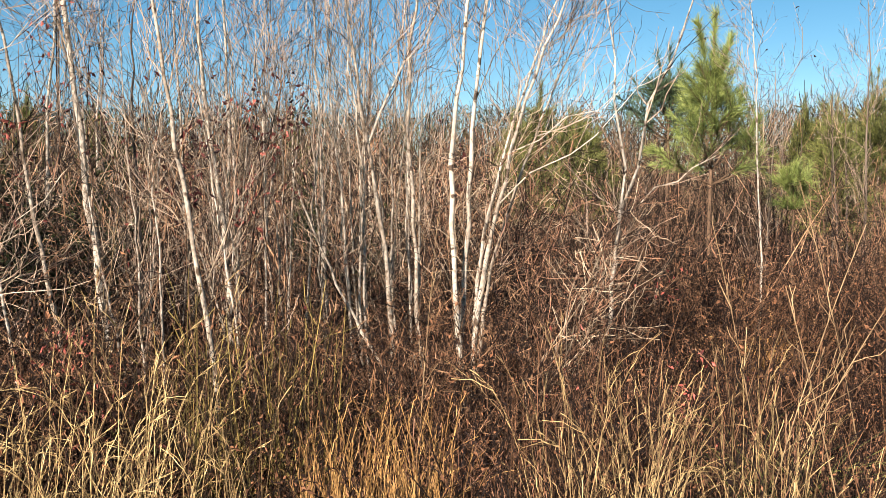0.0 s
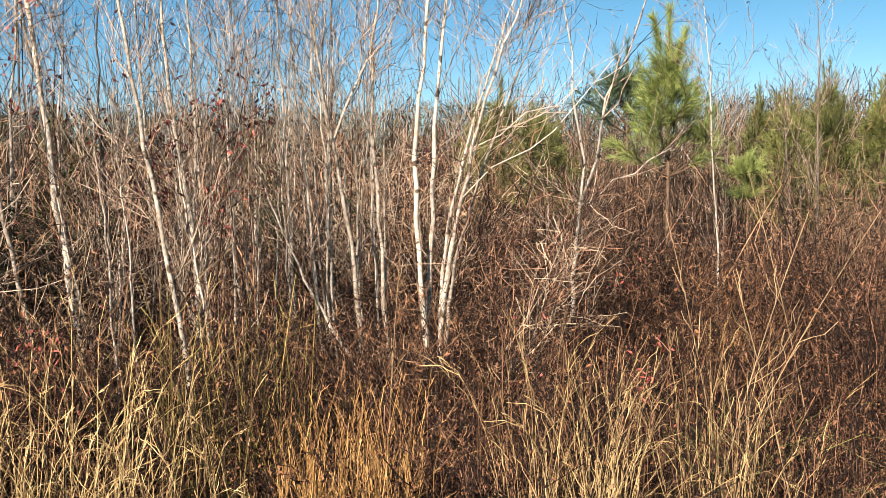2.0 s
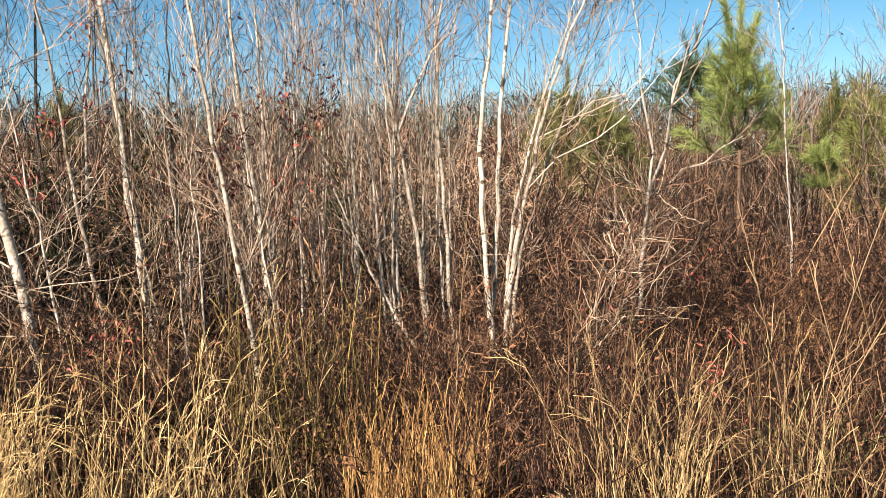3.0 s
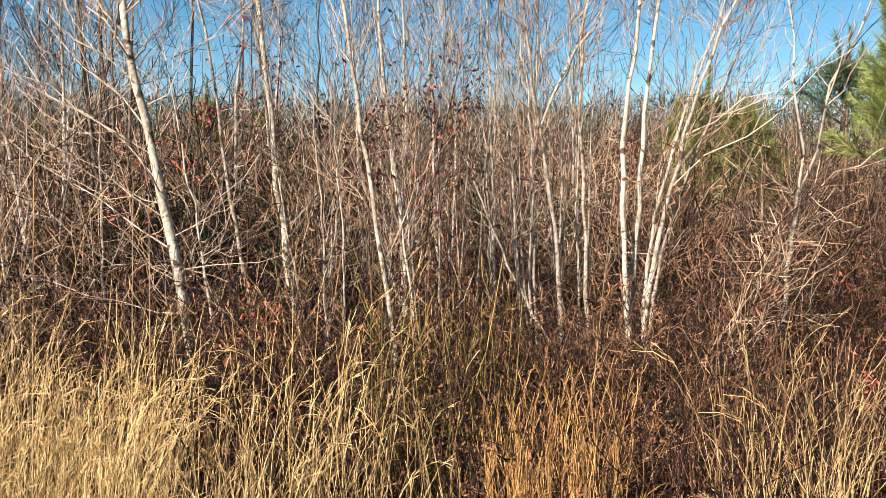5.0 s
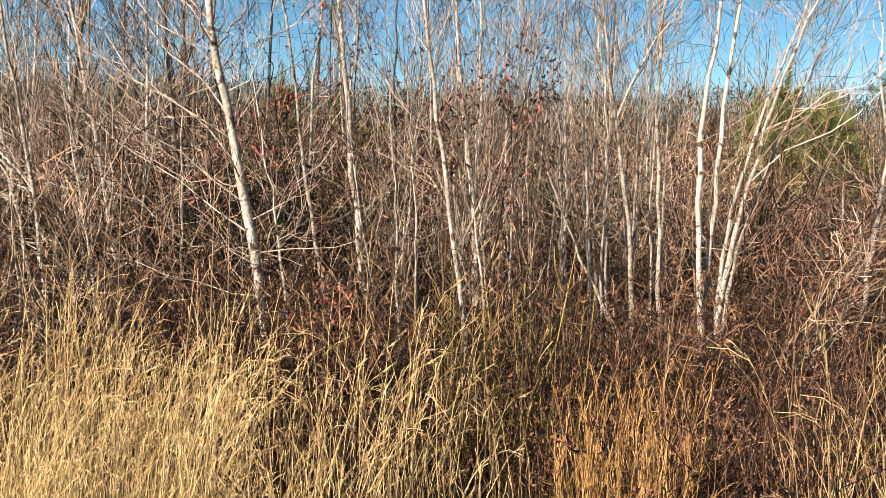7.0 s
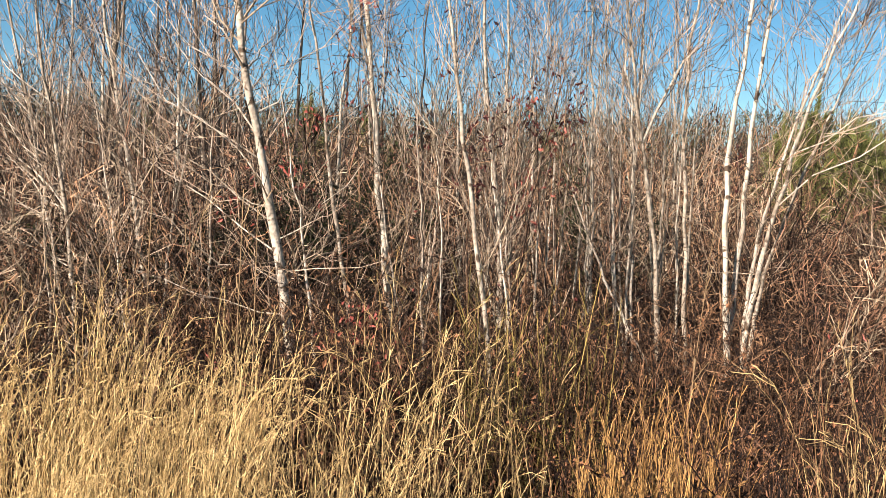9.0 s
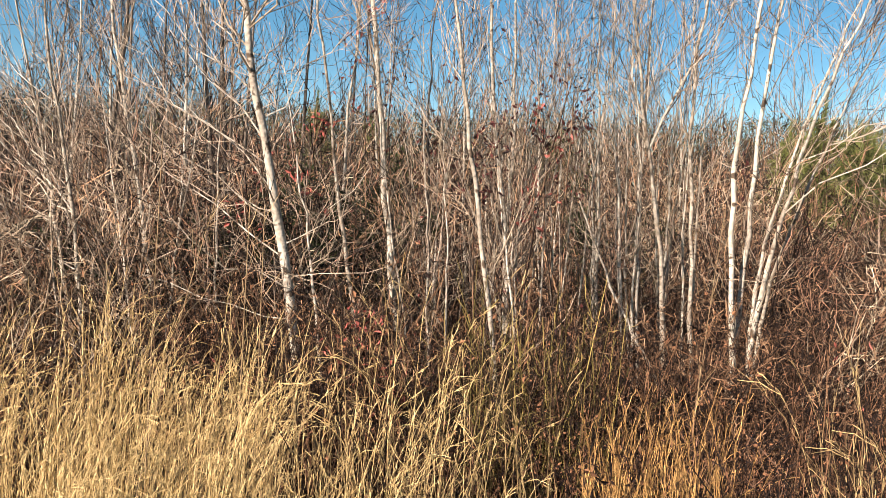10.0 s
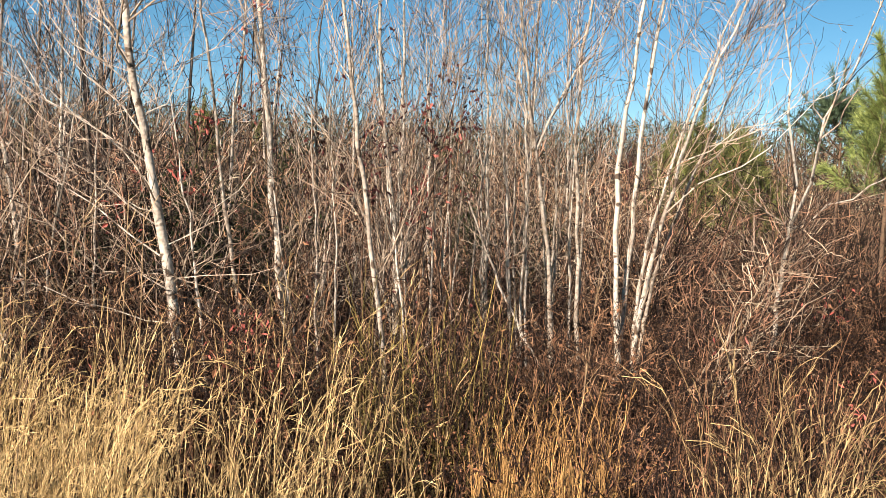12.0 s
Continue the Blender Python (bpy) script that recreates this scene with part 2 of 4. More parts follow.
def sapling(seed, x0, a, b, y0, ay, r0, height=4.4, branches=9, low=0.30, reach=(0.5, 1.1), twigs=6, bark=BARK_PALE, twig=BARK_TWIG,
            label="bare pale-barked sapling with dark lenticel scars and painted shadow mottling", angle=(22, 45), fine=2, extra=None, leaf=None, leaf_count=0, limbs=(), r_top=0.12, category="tree"):
    """One sapling: trunk, main branches with their twigs, now and then some last leaves. limbs: (height, heading, rise angle, length)."""
    rng = np.random.RandomState(seed)
    root = thing("sapling", pose(x0, y0, 0), label, category, "saplings in the thicket")
    line, rad = bow(0, a, b, 0, ay, height, r0 * 0.78, 26, r_top, 0.006, rng)
    for c in (0, 1):                                        # slow wander and a few knees
        for freq, size in ((1.6, 0.014), (3.7, 0.008)):
            line[2:, c] += size * np.sin(freq * line[2:, 2] + rng.uniform(0, 6.28))
    g = Geo()
    g.strokes(rng, line[None], rad[None] * rng.uniform(0.88, 1.12, 26)[None], 9)
    part("trunk", g, bark, root, smooth=True)
    P, R = line[None], rad[None]
    B, BR = grow(rng, P, R, branches, angle, reach, 0.25, 6, low, 0.42, 0.3, 0.05)
    S, SR = grow(rng, P, R * 0.6, branches // 2 + 3 if extra is None else extra, (30, 75), (0.25, 0.7), 0.12, 6, 0.14, 0.42, 0.3, 0.05)
    lines, rads = [*B, *S], [*BR, *SR]
    for z, heading, lift, size, *own in limbs:
        s = np.interp(z, line[:, 2], np.arange(26))
        at = np.array([np.interp(s, np.arange(26), line[:, c]) for c in range(3)])
        h, e = radians(heading), radians(lift)
        d = np.array([math.sin(h) * math.cos(e), math.cos(h) * math.cos(e), math.sin(e)])
        q = np.linspace(0, 1, 6)[:, None]
        l = at + d * q * size
        l[:, 2] += 0.12 * size * q[:, 0] ** 2
        l[1:] += rng.normal(size=(5, 3)) * 0.026 * size
        lines.append(l)
        rads.append(np.linspace(own[0], own[0] * 0.35, 6) if own else np.linspace(0.0068, 0.0026, 6) * (0.7 + 0.4 * size))
    foliage = Geo()
    plain = len(lines) - len(limbs)
    for i, (l, r) in enumerate(zip(lines, rads)):
        g = Geo()
        stout = i >= plain and len(limbs[i - plain]) > 4
        r = np.maximum(r * 0.85, 0.0020)
        g.strokes(rng, l[None], r[None], 5)
        limb = part("branch", g, bark if stout else twig, root)
        g = Geo()
        T, TR = grow(rng, l[None], r[None], twigs, (15, 45), (0.2, 0.6), 0.3, 4, 0.12, 0.6, 0.35, 0.05)
        TR = np.maximum(TR * 0.95, 0.0015)
        g.strokes(rng, T, TR, 3)
        F, FR = grow(rng, T, TR, fine, (20, 50), (0.08, 0.24), 0.15, 3, 0.2, 0.7, 0.5, 0.06)
        g.strokes(rng, F, np.maximum(FR, 0.0012), 2)
        part("twig_spray", g, TWIG_FINE if twig is BARK_TWIG else twig, limb, kind="stuff")
        if leaf:
            pick = rng.permutation(len(F))[:leaf_count]
            C = F[pick, -1]
            foliage.leaves(rng, C, rng.normal(size=(len(C), 3)) + [0, 0, -0.7], rng.uniform(0.022, 0.045, len(C)), rng.uniform(0.010, 0.020, len(C)))
    if leaf and foliage.v:
        part("foliage", foliage, leaf, root, "a few withered leaves still hanging", kind="stuff")
    return root


# left end of the thicket
def low_limbs(seed, count, z0, z1, heading=-78, reach=(0.6, 1.1), r=0.0048):
    """Bare pale limbs that rise to one side of a trunk."""
    rng = np.random.RandomState(seed)
    return [(rng.uniform(z0, z1), heading + rng.normal() * 28, rng.uniform(14, 40), rng.uniform(*reach), r * rng.uniform(0.8, 1.2)) for _ in range(count)]


sapling(11, -3.98, -0.098, -0.013, 5.20, -0.109, 0.020, 3.9, 10, low=0.3, reach=(0.5, 1.2), limbs=low_limbs(1, 8, 0.7, 2.1))
sapling(12, -3.59, -0.058, -0.012, 4.73, -0.076, 0.020, 3.9, 10, low=0.3, reach=(0.5, 1.1), limbs=low_limbs(2, 10, 0.7, 2.2))
sapling(13, -3.48, -0.136, 0.006, 5.38, -0.078, 0.025, 4.3, 11, low=0.35, limbs=low_limbs(3, 6, 0.9, 2.2))
# the stout pale one with long bare lower limbs
sapling(14, -2.04, -0.144, 0.0, 4.45, -0.069, 0.038, 4.8, 12, low=0.42, reach=(0.6, 1.2), r_top=0.2, label="stout pale-barked sapling with long bare lower limbs",
        limbs=[(1.02, -85, 16, 1.0, 0.0048), (1.18, -80, 24, 1.25, 0.0055), (1.34, -95, 30, 1.1, 0.005), (1.42, -70, 12, 0.75, 0.0042), (1.52, -84, 33, 1.35, 0.0056), (1.66, -100, 27, 1.0, 0.0046), (1.78, -76, 38, 1.25, 0.0055), (1.9, 80, 42, 0.8, 0.005), (2.02, -92, 36, 1.1, 0.005), (2.15, -70, 45, 1.1, 0.0055), (1.25, 95, 34, 0.6, 0.004), (0.86, -110, 8, 0.8, 0.004)])
sapling(15, -1.93, -0.13, -0.01, 4.52, -0.05, 0.013, 2.3, 6, low=0.25, reach=(0.2, 0.5))
sapling(16, -1.97, -0.134, 0.001, 5.11, -0.052, 0.020, 3.8, 8, low=0.4, leaf=LEAF_RED, leaf_count=2, label="slim pale-barked sapling with a few last red leaves")
sapling(17, -1.81, -0.138, 0.014, 5.36, -0.031, 0.029, 5.0, 11, low=0.42, reach=(0.6, 1.2), r_top=0.22, leaf=LEAF_RED, leaf_count=1, label="pale-barked sapling with peeling bark and a few red leaves")
sapling(18, -1.82, -0.129, 0.0, 5.48, -0.043, 0.022, 3.4, 7, low=0.4, bark=BARK_GREY)
sapling(19, -1.61, -0.157, 0.043, 5.41, -0.008, 0.017, 3.4, 8, low=0.3, bark=BARK_GREY, twig=TWIG_BROWN, label="thin bare sapling with dark bark")
sapling(20, -0.99, -0.142, -0.004, 4.56, -0.036, 0.020, 3.9, 11, low=0.3, reach=(0.5, 1.0), leaf=LEAF_MAROON, leaf_count=3, label="leaning pale sapling with maroon leaves near its top")
# clump with several stems
sapling(21, -1.28, -0.004, -0.022, 5.73, -0.019, 0.024, 4.6, 12, low=0.22, reach=(0.5, 1.1), angle=(15, 38), leaf=LEAF_MAROON, leaf_count=1)
sapling(22, -1.32, -0.016, 0.008, 5.80, 0.002, 0.019, 4.4, 10, low=0.22, reach=(0.5, 1.1), angle=(15, 38))
sapling(23, -1.22, -0.087, 0.060, 5.71, 0.011, 0.016, 3.0, 8, low=0.25, reach=(0.4, 0.9), angle=(15, 38), leaf=LEAF_RED, leaf_count=3, label="small pale sapling with red leaves on its twigs")
sapling(24, -0.04, -0.633, 0.077, 5.66, -0.048, 0.016, 2.3, 5, low=0.5, reach=(0.3, 0.6), label="thin bare sapling leaning far over")
sapling(25, -0.76, -0.089, 0.011, 6.80, -0.005, 0.019, 4.5, 10, low=0.35)
# the middle group
sapling(26, -0.28, -0.050, -0.022, 5.83, -0.009, 0.021, 4.2, 9, low=0.42, limbs=[(1.86, 75, 62, 1.2, 0.011), (1.9, -30, 60, 1.1, 0.009)], reach=(0.5, 1.0), angle=(18, 40))
sapling(27, -0.53, -0.137, 0.036, 6.61, -0.002, 0.012, 3.6, 8, low=0.3, angle=(15, 35))
sapling(28, -0.42, -0.196, 0.063, 6.72, 0.0, 0.012, 3.4, 7, low=0.3, angle=(15, 35))
sapling(29, -0.24, -0.144, 0.048, 6.43, 0.0, 0.014, 3.6, 8, low=0.3, angle=(15, 35))
sapling(30, -0.08, -0.113, 0.029, 5.93, 0.0, 0.020, 4.6, 10, low=0.35, angle=(18, 40))
sapling(31, 0.16, -0.119, 0.041, 5.83, -0.001, 0.025, 4.6, 11, low=0.35, angle=(15, 38), r_top=0.18, label="pale twin-stemmed sapling growing from one stool")
sapling(32, 0.08, 0.011, 0.022, 5.93, -0.004, 0.024, 4.6, 11, low=0.35, angle=(15, 38), r_top=0.18, label="pale twin-stemmed sapling growing from one stool")
sapling(33, 0.21, -0.083, 0.099, 5.55, -0.021, 0.022, 3.6, 8, low=0.3, angle=(15, 40), limbs=[(1.5, 95, 35, 1.1, 0.005), (1.8, 85, 25, 1.0, 0.0045)], label="pale sapling arching away from its clump")
sapling(34, 0.17, -0.012, 0.106, 5.65, -0.024, 0.018, 3.0, 6, low=0.25, angle=(15, 40), limbs=[(1.9, 90, 20, 0.9, 0.0045)], label="pale sapling arching away from its clump")
sapling(35, 0.22, -0.101, 0.100, 5.95, -0.018, 0.020, 3.5, 7, low=0.3, angle=(15, 40), label="pale sapling arching away from its clump")
# forked sapling in the open
sapling(36, 1.14, 0.075, 0.0, 6.71, -0.016, 0.020, 1.46, 3, low=0.5, reach=(0.3, 0.7), r_top=0.75, limbs=[(1.40, -80, 86, 1.8, 0.0125), (1.42, 75, 69, 1.9, 0.0145), (1.42, 85, 24, 0.75, 0.008), (1.42, -85, 38, 0.45, 0.006)], twigs=9,
        label="slim pale sapling that forks at chest height")
sapling(37, 2.84, 0.037, -0.022, 8.51, 0.02, 0.013, 4.4, 18, low=0.42, reach=(0.5, 1.1), bark=BARK_PALE, twig=BARK_TWIG, angle=(30, 55), leaf=LEAF_DEAD, leaf_count=2, label="grey-barked bare sapling beside the pine")
sapling(38, 4.88, -0.008, 0.0, 10.96, 0.004, 0.025, 4.1, 20, low=0.2, reach=(0.3, 0.8), bark=BARK_GREY, twig=TWIG_FINE, angle=(35, 60), label="straight dark-barked bare sapling")

# slender stems standing between the stouter ones
thin = np.random.RandomState(77)
for i in range(15):
    x, y = scatter_one(thin, -9.5, -1.5, 5.7, 7.2)
    sapling(900 + i, x, thin.uniform(-0.12, 0.06), thin.uniform(-0.01, 0.03), y, 0.0, thin.uniform(0.009, 0.016), thin.uniform(2.6, 3.9), 5, low=0.3, reach=(0.3, 0.7), twigs=3, angle=(15, 40), label="slender pale bare stem in the thicket", fine=2, extra=2)
for i in range(14):
    x, y = scatter_one(thin, -18.0, -10.5, 5.0, 6.6)
    sapling(920 + i, x, thin.uniform(-0.3, 0.15), thin.uniform(-0.02, 0.03), y, 0.0, thin.uniform(0.008, 0.013), thin.uniform(2.0, 3.0), 6, low=0.3, reach=(0.3, 0.7), twigs=4, angle=(15, 45), label="slender leaning pale bare stem", fine=2, extra=2)
for i in range(5):
    x, y = scatter_one(thin, -40.0, -30.0, 5.0, 6.4)
    sapling(940 + i, x, thin.uniform(-0.25, 0.1), thin.uniform(-0.02, 0.03), y, 0.0, thin.uniform(0.008, 0.013), thin.uniform(2.0, 3.0), 9, low=0.2, reach=(0.4, 0.9), twigs=7, angle=(25, 60), label="slender pale bare stem with spreading twigs", fine=3, extra=2)


# ------------------------------------------------------------------ copies: thicket saplings, bushes, weeds, grass
def scatter(rng, count, az, dist, power=1.0, even=False):
    """Places in a fan: headings and distances; even: spaced with no large gaps."""
    share = (rng.permutation(count) + rng.random(count)) / count if even else rng.random(count)
    h = np.radians(az[0] + (az[1] - az[0]) * share)
    d = dist[0] + (dist[1] - dist[0]) * rng.random(count) ** power
    return np.sin(h) * d, np.cos(h) * d


def repeat(kinds, rng, xs, ys, size=(0.8, 1.2), tilt=4.0, tops=None, slope=0.083, turn=360):
    """Copies of the kinds at the places given; the kinds themselves take the first places."""
    for i, (x, y) in enumerate(zip(xs, ys)):
        s = rng.uniform(*size)
        if tops:
            s *= (1.6 + slope * math.hypot(x, y)) / tops
        m = pose(x, y, rise(x, y) if y < 26 else 0.0, rng.uniform(-tilt, tilt), rng.uniform(-tilt, tilt), rng.uniform(-turn / 2, turn / 2))
        base = kinds[i % len(kinds)]
        ob = base if i < len(kinds) else copy_thing(base, m)
        ob.matrix_basis = m @ Matrix.Diagonal((s, s, s * rng.uniform(0.9, 1.12), 1))


def thicket_sapling(seed, height, bark, twig, label):
    rng = np.random.RandomState(seed)
    root = thing("thicket_sapling", pose(0, 0, 0), label, "tree", "bare saplings behind")
    line, rad = bow(0, rng.uniform(-0.08, 0.08), rng.uniform(-0.02, 0.02), 0, rng.uniform(-0.06, 0.06), height, rng.uniform(0.014, 0.024), 9, 0.2, 0.015, rng)
    g = Geo()
    g.strokes(rng, line[None], rad[None], 5)
    part("trunk", g, bark, root, smooth=True)
    g = Geo()
    B, BR = grow(rng, line[None], rad[None], 11, (20, 48), (0.4, 1.1), 0.25, 4, 0.2, 0.5, 0.4, 0.04)
    g.strokes(rng, B, np.maximum(BR * 0.75, 0.0027), 3)
    T, TR = grow(rng, B, BR, 6, (22, 60), (0.2, 0.55), 0.15, 3, 0.15, 0.6, 0.4, 0.07)
    g.strokes(rng, T, np.maximum(TR, 0.0023), 2)
    F, FR = grow(rng, T, TR, 2, (25, 60), (0.1, 0.28), 0.1, 2, 0.2, 0.7, 0.5, 0.05)
    g.strokes(rng, F, np.maximum(FR, 0.0018), 2)
    part("crown", g, twig, root, "bare branches and twigs", kind="stuff")
    return root


rng = np.random.RandomState(101)
kinds = [thicket_sapling(200 + i, h, b, t, l) for i, (h, b, t, l) in enumerate([
    (4.0, BARK_GREY, TWIG_FINE, "thin grey bare sapling in the thicket"), (3.5, BARK_PALE, TWIG_FINE, "thin pale bare sapling in the thicket"),
    (3.7, BARK_GREY, TWIG_BROWN, "thin bare sapling with brown twigs"), (3.2, BARK_PALE, TWIG_FINE, "thin pale bare sapling in the thicket"),
    (4.2, BARK_PALE, TWIG_BROWN, "tall thin bare sapling in the thicket")])]
xs, ys = scatter(rng, 20, (-46, 0), (6.8, 12.0), 0.8)
x2, y2 = scatter(rng, 28, (-46, 34), (12, 24), 0.9)
x3, y3 = scatter(rng, 9, (-46, -22), (6.6, 10.0), 0.9)
repeat(kinds, rng, np.r_[xs, x2, x3], np.r_[ys, y2, y3], (0.8, 1.15), 5)
stem_rng = np.random.RandomState(131)
x4, y4 = scatter(stem_rng, 7, (-39, -25), (7.0, 9.5), 0.9)
x5, y5 = scatter(stem_rng, 12, (17.5, 27), (11.5, 15.5), 0.9)
for i, (x, y) in enumerate(zip(np.r_[x4, x5], np.r_[y4, y5])):
    s = stem_rng.uniform(0.95, 1.2) if i < 7 else stem_rng.uniform(0.6, 0.74)
    copy_thing(kinds[i % 2 * 2], pose(x, y, rise(x, y), stem_rng.uniform(-3, 3), stem_rng.uniform(-3, 3), stem_rng.uniform(0, 360))).scale = (s, s, s)


def bush(seed, height, stems, twig, label, spread=0.35, leaf=None, leaves=0, thick=1.0, per=7, sub=3, curve=0.35, far=False):
    """A leafless many-stemmed bush."""
    rng = np.random.RandomState(seed)
    root = thing("bare_bush", pose(0, 0, 0), label, "bush", "bushes in the thicket")
    q = np.linspace(0, 1, 6)[None, :, None]
    h = rng.uniform(0, 2 * np.pi, stems)
    out = rng.uniform(0.1, 1.0, stems) * spread
    d = np.stack([np.cos(h) * out, np.sin(h) * out, np.ones(stems)], axis=1)
    size = rng.uniform(0.6, 1.0, stems) * height
    base = rng.normal(size=(stems, 3)) * [0.08, 0.08, 0]
    P = base[:, None] + d[:, None] * q * size[:, None, None]
    P[..., :2] += d[:, None, :2] * (q ** 2) * curve * size[:, None, None]
    P[:, 1:] += rng.normal(size=(stems, 5, 3)) * 0.03 * height
    P[:, 0, 2] = -0.08
    R = rng.uniform(0.0045, 0.010, stems)[:, None] * np.linspace(1, 0.2, 6)[None] * thick
    if far:
        g = Geo()
        g.strokes(rng, P, R, 4)
        part("stem_growth", g, twig, root, kind="stuff")
    else:
        for p, r in zip(P, R):
            g = Geo()
            g.strokes(rng, p[None], r[None], 4)
            part("stem", g, twig, root)
    g = Geo()
    T, TR = grow(rng, P, R, per, (30, 92), (0.12 * height, 0.30 * height), 0.05, 4, 0.12, 0.6, 0.4, 0.10)
    g.strokes(rng, T, np.maximum(TR, 0.0024 * thick), 3)
    F, FR = grow(rng, T, TR, sub, (30, 95), (0.05 * height, 0.13 * height), 0.0, 3, 0.1, 0.7, 0.5, 0.10)
    g.strokes(rng, F, np.maximum(FR, 0.0019 * thick), 2)
    part("twig_spray", g, twig, root, kind="stuff")
    if leaf:
        g = Geo()
        pick = rng.permutation(len(F))[:leaves]
        g.leaves(rng, F[pick, -1], rng.normal(size=(len(pick), 3)) + [0, 0, -0.6], rng.uniform(0.02, 0.05, len(pick)), rng.uniform(0.010, 0.024, len(pick)))
        part("foliage", g, leaf, root, "withered brown leaves", kind="stuff")
    return root


kinds = [bush(301, 2.3, 12, TWIG_BROWN, "brown leafless bush in the thicket", 0.55, LEAF_DEAD, 60, 1.5, 8, 1, far=True), bush(302, 2.3, 11, TWIG_RED, "reddish leafless bush in the thicket", 0.5, thick=1.5, per=8, sub=1, far=True),
         bush(303, 2.3, 13, TWIG_RED, "reddish leafless bush in the thicket", 0.65, LEAF_DEAD, 50, 1.5, 8, 1, far=True), bush(304, 2.3, 12, BARK_TWIG, "pale leafless bush in the thicket", 0.6, thick=1.5, per=8, sub=1, far=True)]
xs, ys = scatter(rng, 80, (-46, 6), (6.6, 13), 0.8)
x3, y3 = scatter(rng, 24, (-46, -24), (5.6, 8.0), 0.9)
repeat(kinds, rng, np.r_[xs, x3], np.r_[ys, y3], (0.62, 0.98), 6, tops=2.3)
# bigger ones further back, up to the edge of the sky
kinds = [bush(311, 3.2, 13, TWIG_BROWN, "brown leafless bush at the back of the thicket", 0.4, None, 0, 2.0, 6, 2, far=True), bush(312, 3.2, 12, TWIG_RED, "reddish leafless bush at the back of the thicket", 0.4, None, 0, 2.0, 6, 2, far=True),
         bush(313, 3.2, 13, WOOD_FAR, "grey-brown leafless bush at the back of the thicket", 0.5, None, 0, 2.0, 6, 2, far=True)]
xs, ys = scatter(rng, 95, (-46, 36), (12, 25), 0.8)
merged("back_bushes", kinds, rng, xs, ys, (0.7, 1.0), "brown and reddish leafless bushes at the back of the thicket", "bushes", tops=3.2)
x5, y5 = scatter(np.random.RandomState(344), 54, (4, 33), (8.0, 13.0), 0.9)
merged("open_ground_bushes", kinds, rng, x5, y5, (0.42, 0.60), "brown leafless bushes in the open ground before the pines", "bushes")
for kind in kinds:
    for child in kind.children:
        bpy.data.objects.remove(child)
    bpy.data.objects.remove(kind)
pale = [bush(341, 1.75, 9, BARK_TWIG, "pale leafless bush with criss-crossing twigs", 0.75, None, 0, 0.9, 8, 3, 0.5), bush(342, 1.6, 8, TWIG_TAN, "tan leafless bush with criss-crossing twigs", 0.9, LEAF_DEAD, 40, 0.9, 8, 3, 0.5)]
pale_rng = np.random.RandomState(343)
x4, y4 = scatter(pale_rng, 10, (-43, -25), (4.9, 6.4), 0.9)
repeat(pale, pale_rng, x4, y4, (0.75, 1.1), 8)
# low tangle under the saplings and in the open ground beside them
kinds = [bush(321, 1.2, 11, TWIG_RED, "low tangled reddish leafless bush", 0.6, LEAF_DEAD, 40, 0.9), bush(322, 1.15, 12, TWIG_BROWN, "low tangled brown leafless bush", 0.7, LEAF_DEAD, 30, 0.9),
         bush(323, 1.3, 9, TWIG_BROWN, "low tangled straggling leafless bush", 0.6, None, 0, 0.9)]
xs, ys = scatter(rng, 60, (-44, 4), (4.7, 8.0), 0.9)
x2, y2 = scatter(rng, 75, (3, 32), (5.0, 11.5), 0.8)
x3, y3 = scatter(rng, 14, (3, 10), (5.2, 6.6), 1.0)
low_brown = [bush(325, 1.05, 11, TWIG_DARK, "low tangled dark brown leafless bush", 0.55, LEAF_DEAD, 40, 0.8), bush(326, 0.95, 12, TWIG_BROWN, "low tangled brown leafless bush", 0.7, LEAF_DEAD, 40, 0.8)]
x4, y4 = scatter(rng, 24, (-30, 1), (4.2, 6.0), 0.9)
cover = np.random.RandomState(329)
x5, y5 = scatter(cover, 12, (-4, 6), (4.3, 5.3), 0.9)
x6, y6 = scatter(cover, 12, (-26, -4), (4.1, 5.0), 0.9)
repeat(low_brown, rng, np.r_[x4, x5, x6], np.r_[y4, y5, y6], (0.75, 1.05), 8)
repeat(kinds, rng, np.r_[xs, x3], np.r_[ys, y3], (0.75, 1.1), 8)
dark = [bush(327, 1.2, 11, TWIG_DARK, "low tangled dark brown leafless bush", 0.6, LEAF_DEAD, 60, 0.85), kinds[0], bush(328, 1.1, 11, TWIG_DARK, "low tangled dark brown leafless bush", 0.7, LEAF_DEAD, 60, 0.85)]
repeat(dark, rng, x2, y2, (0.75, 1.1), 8)


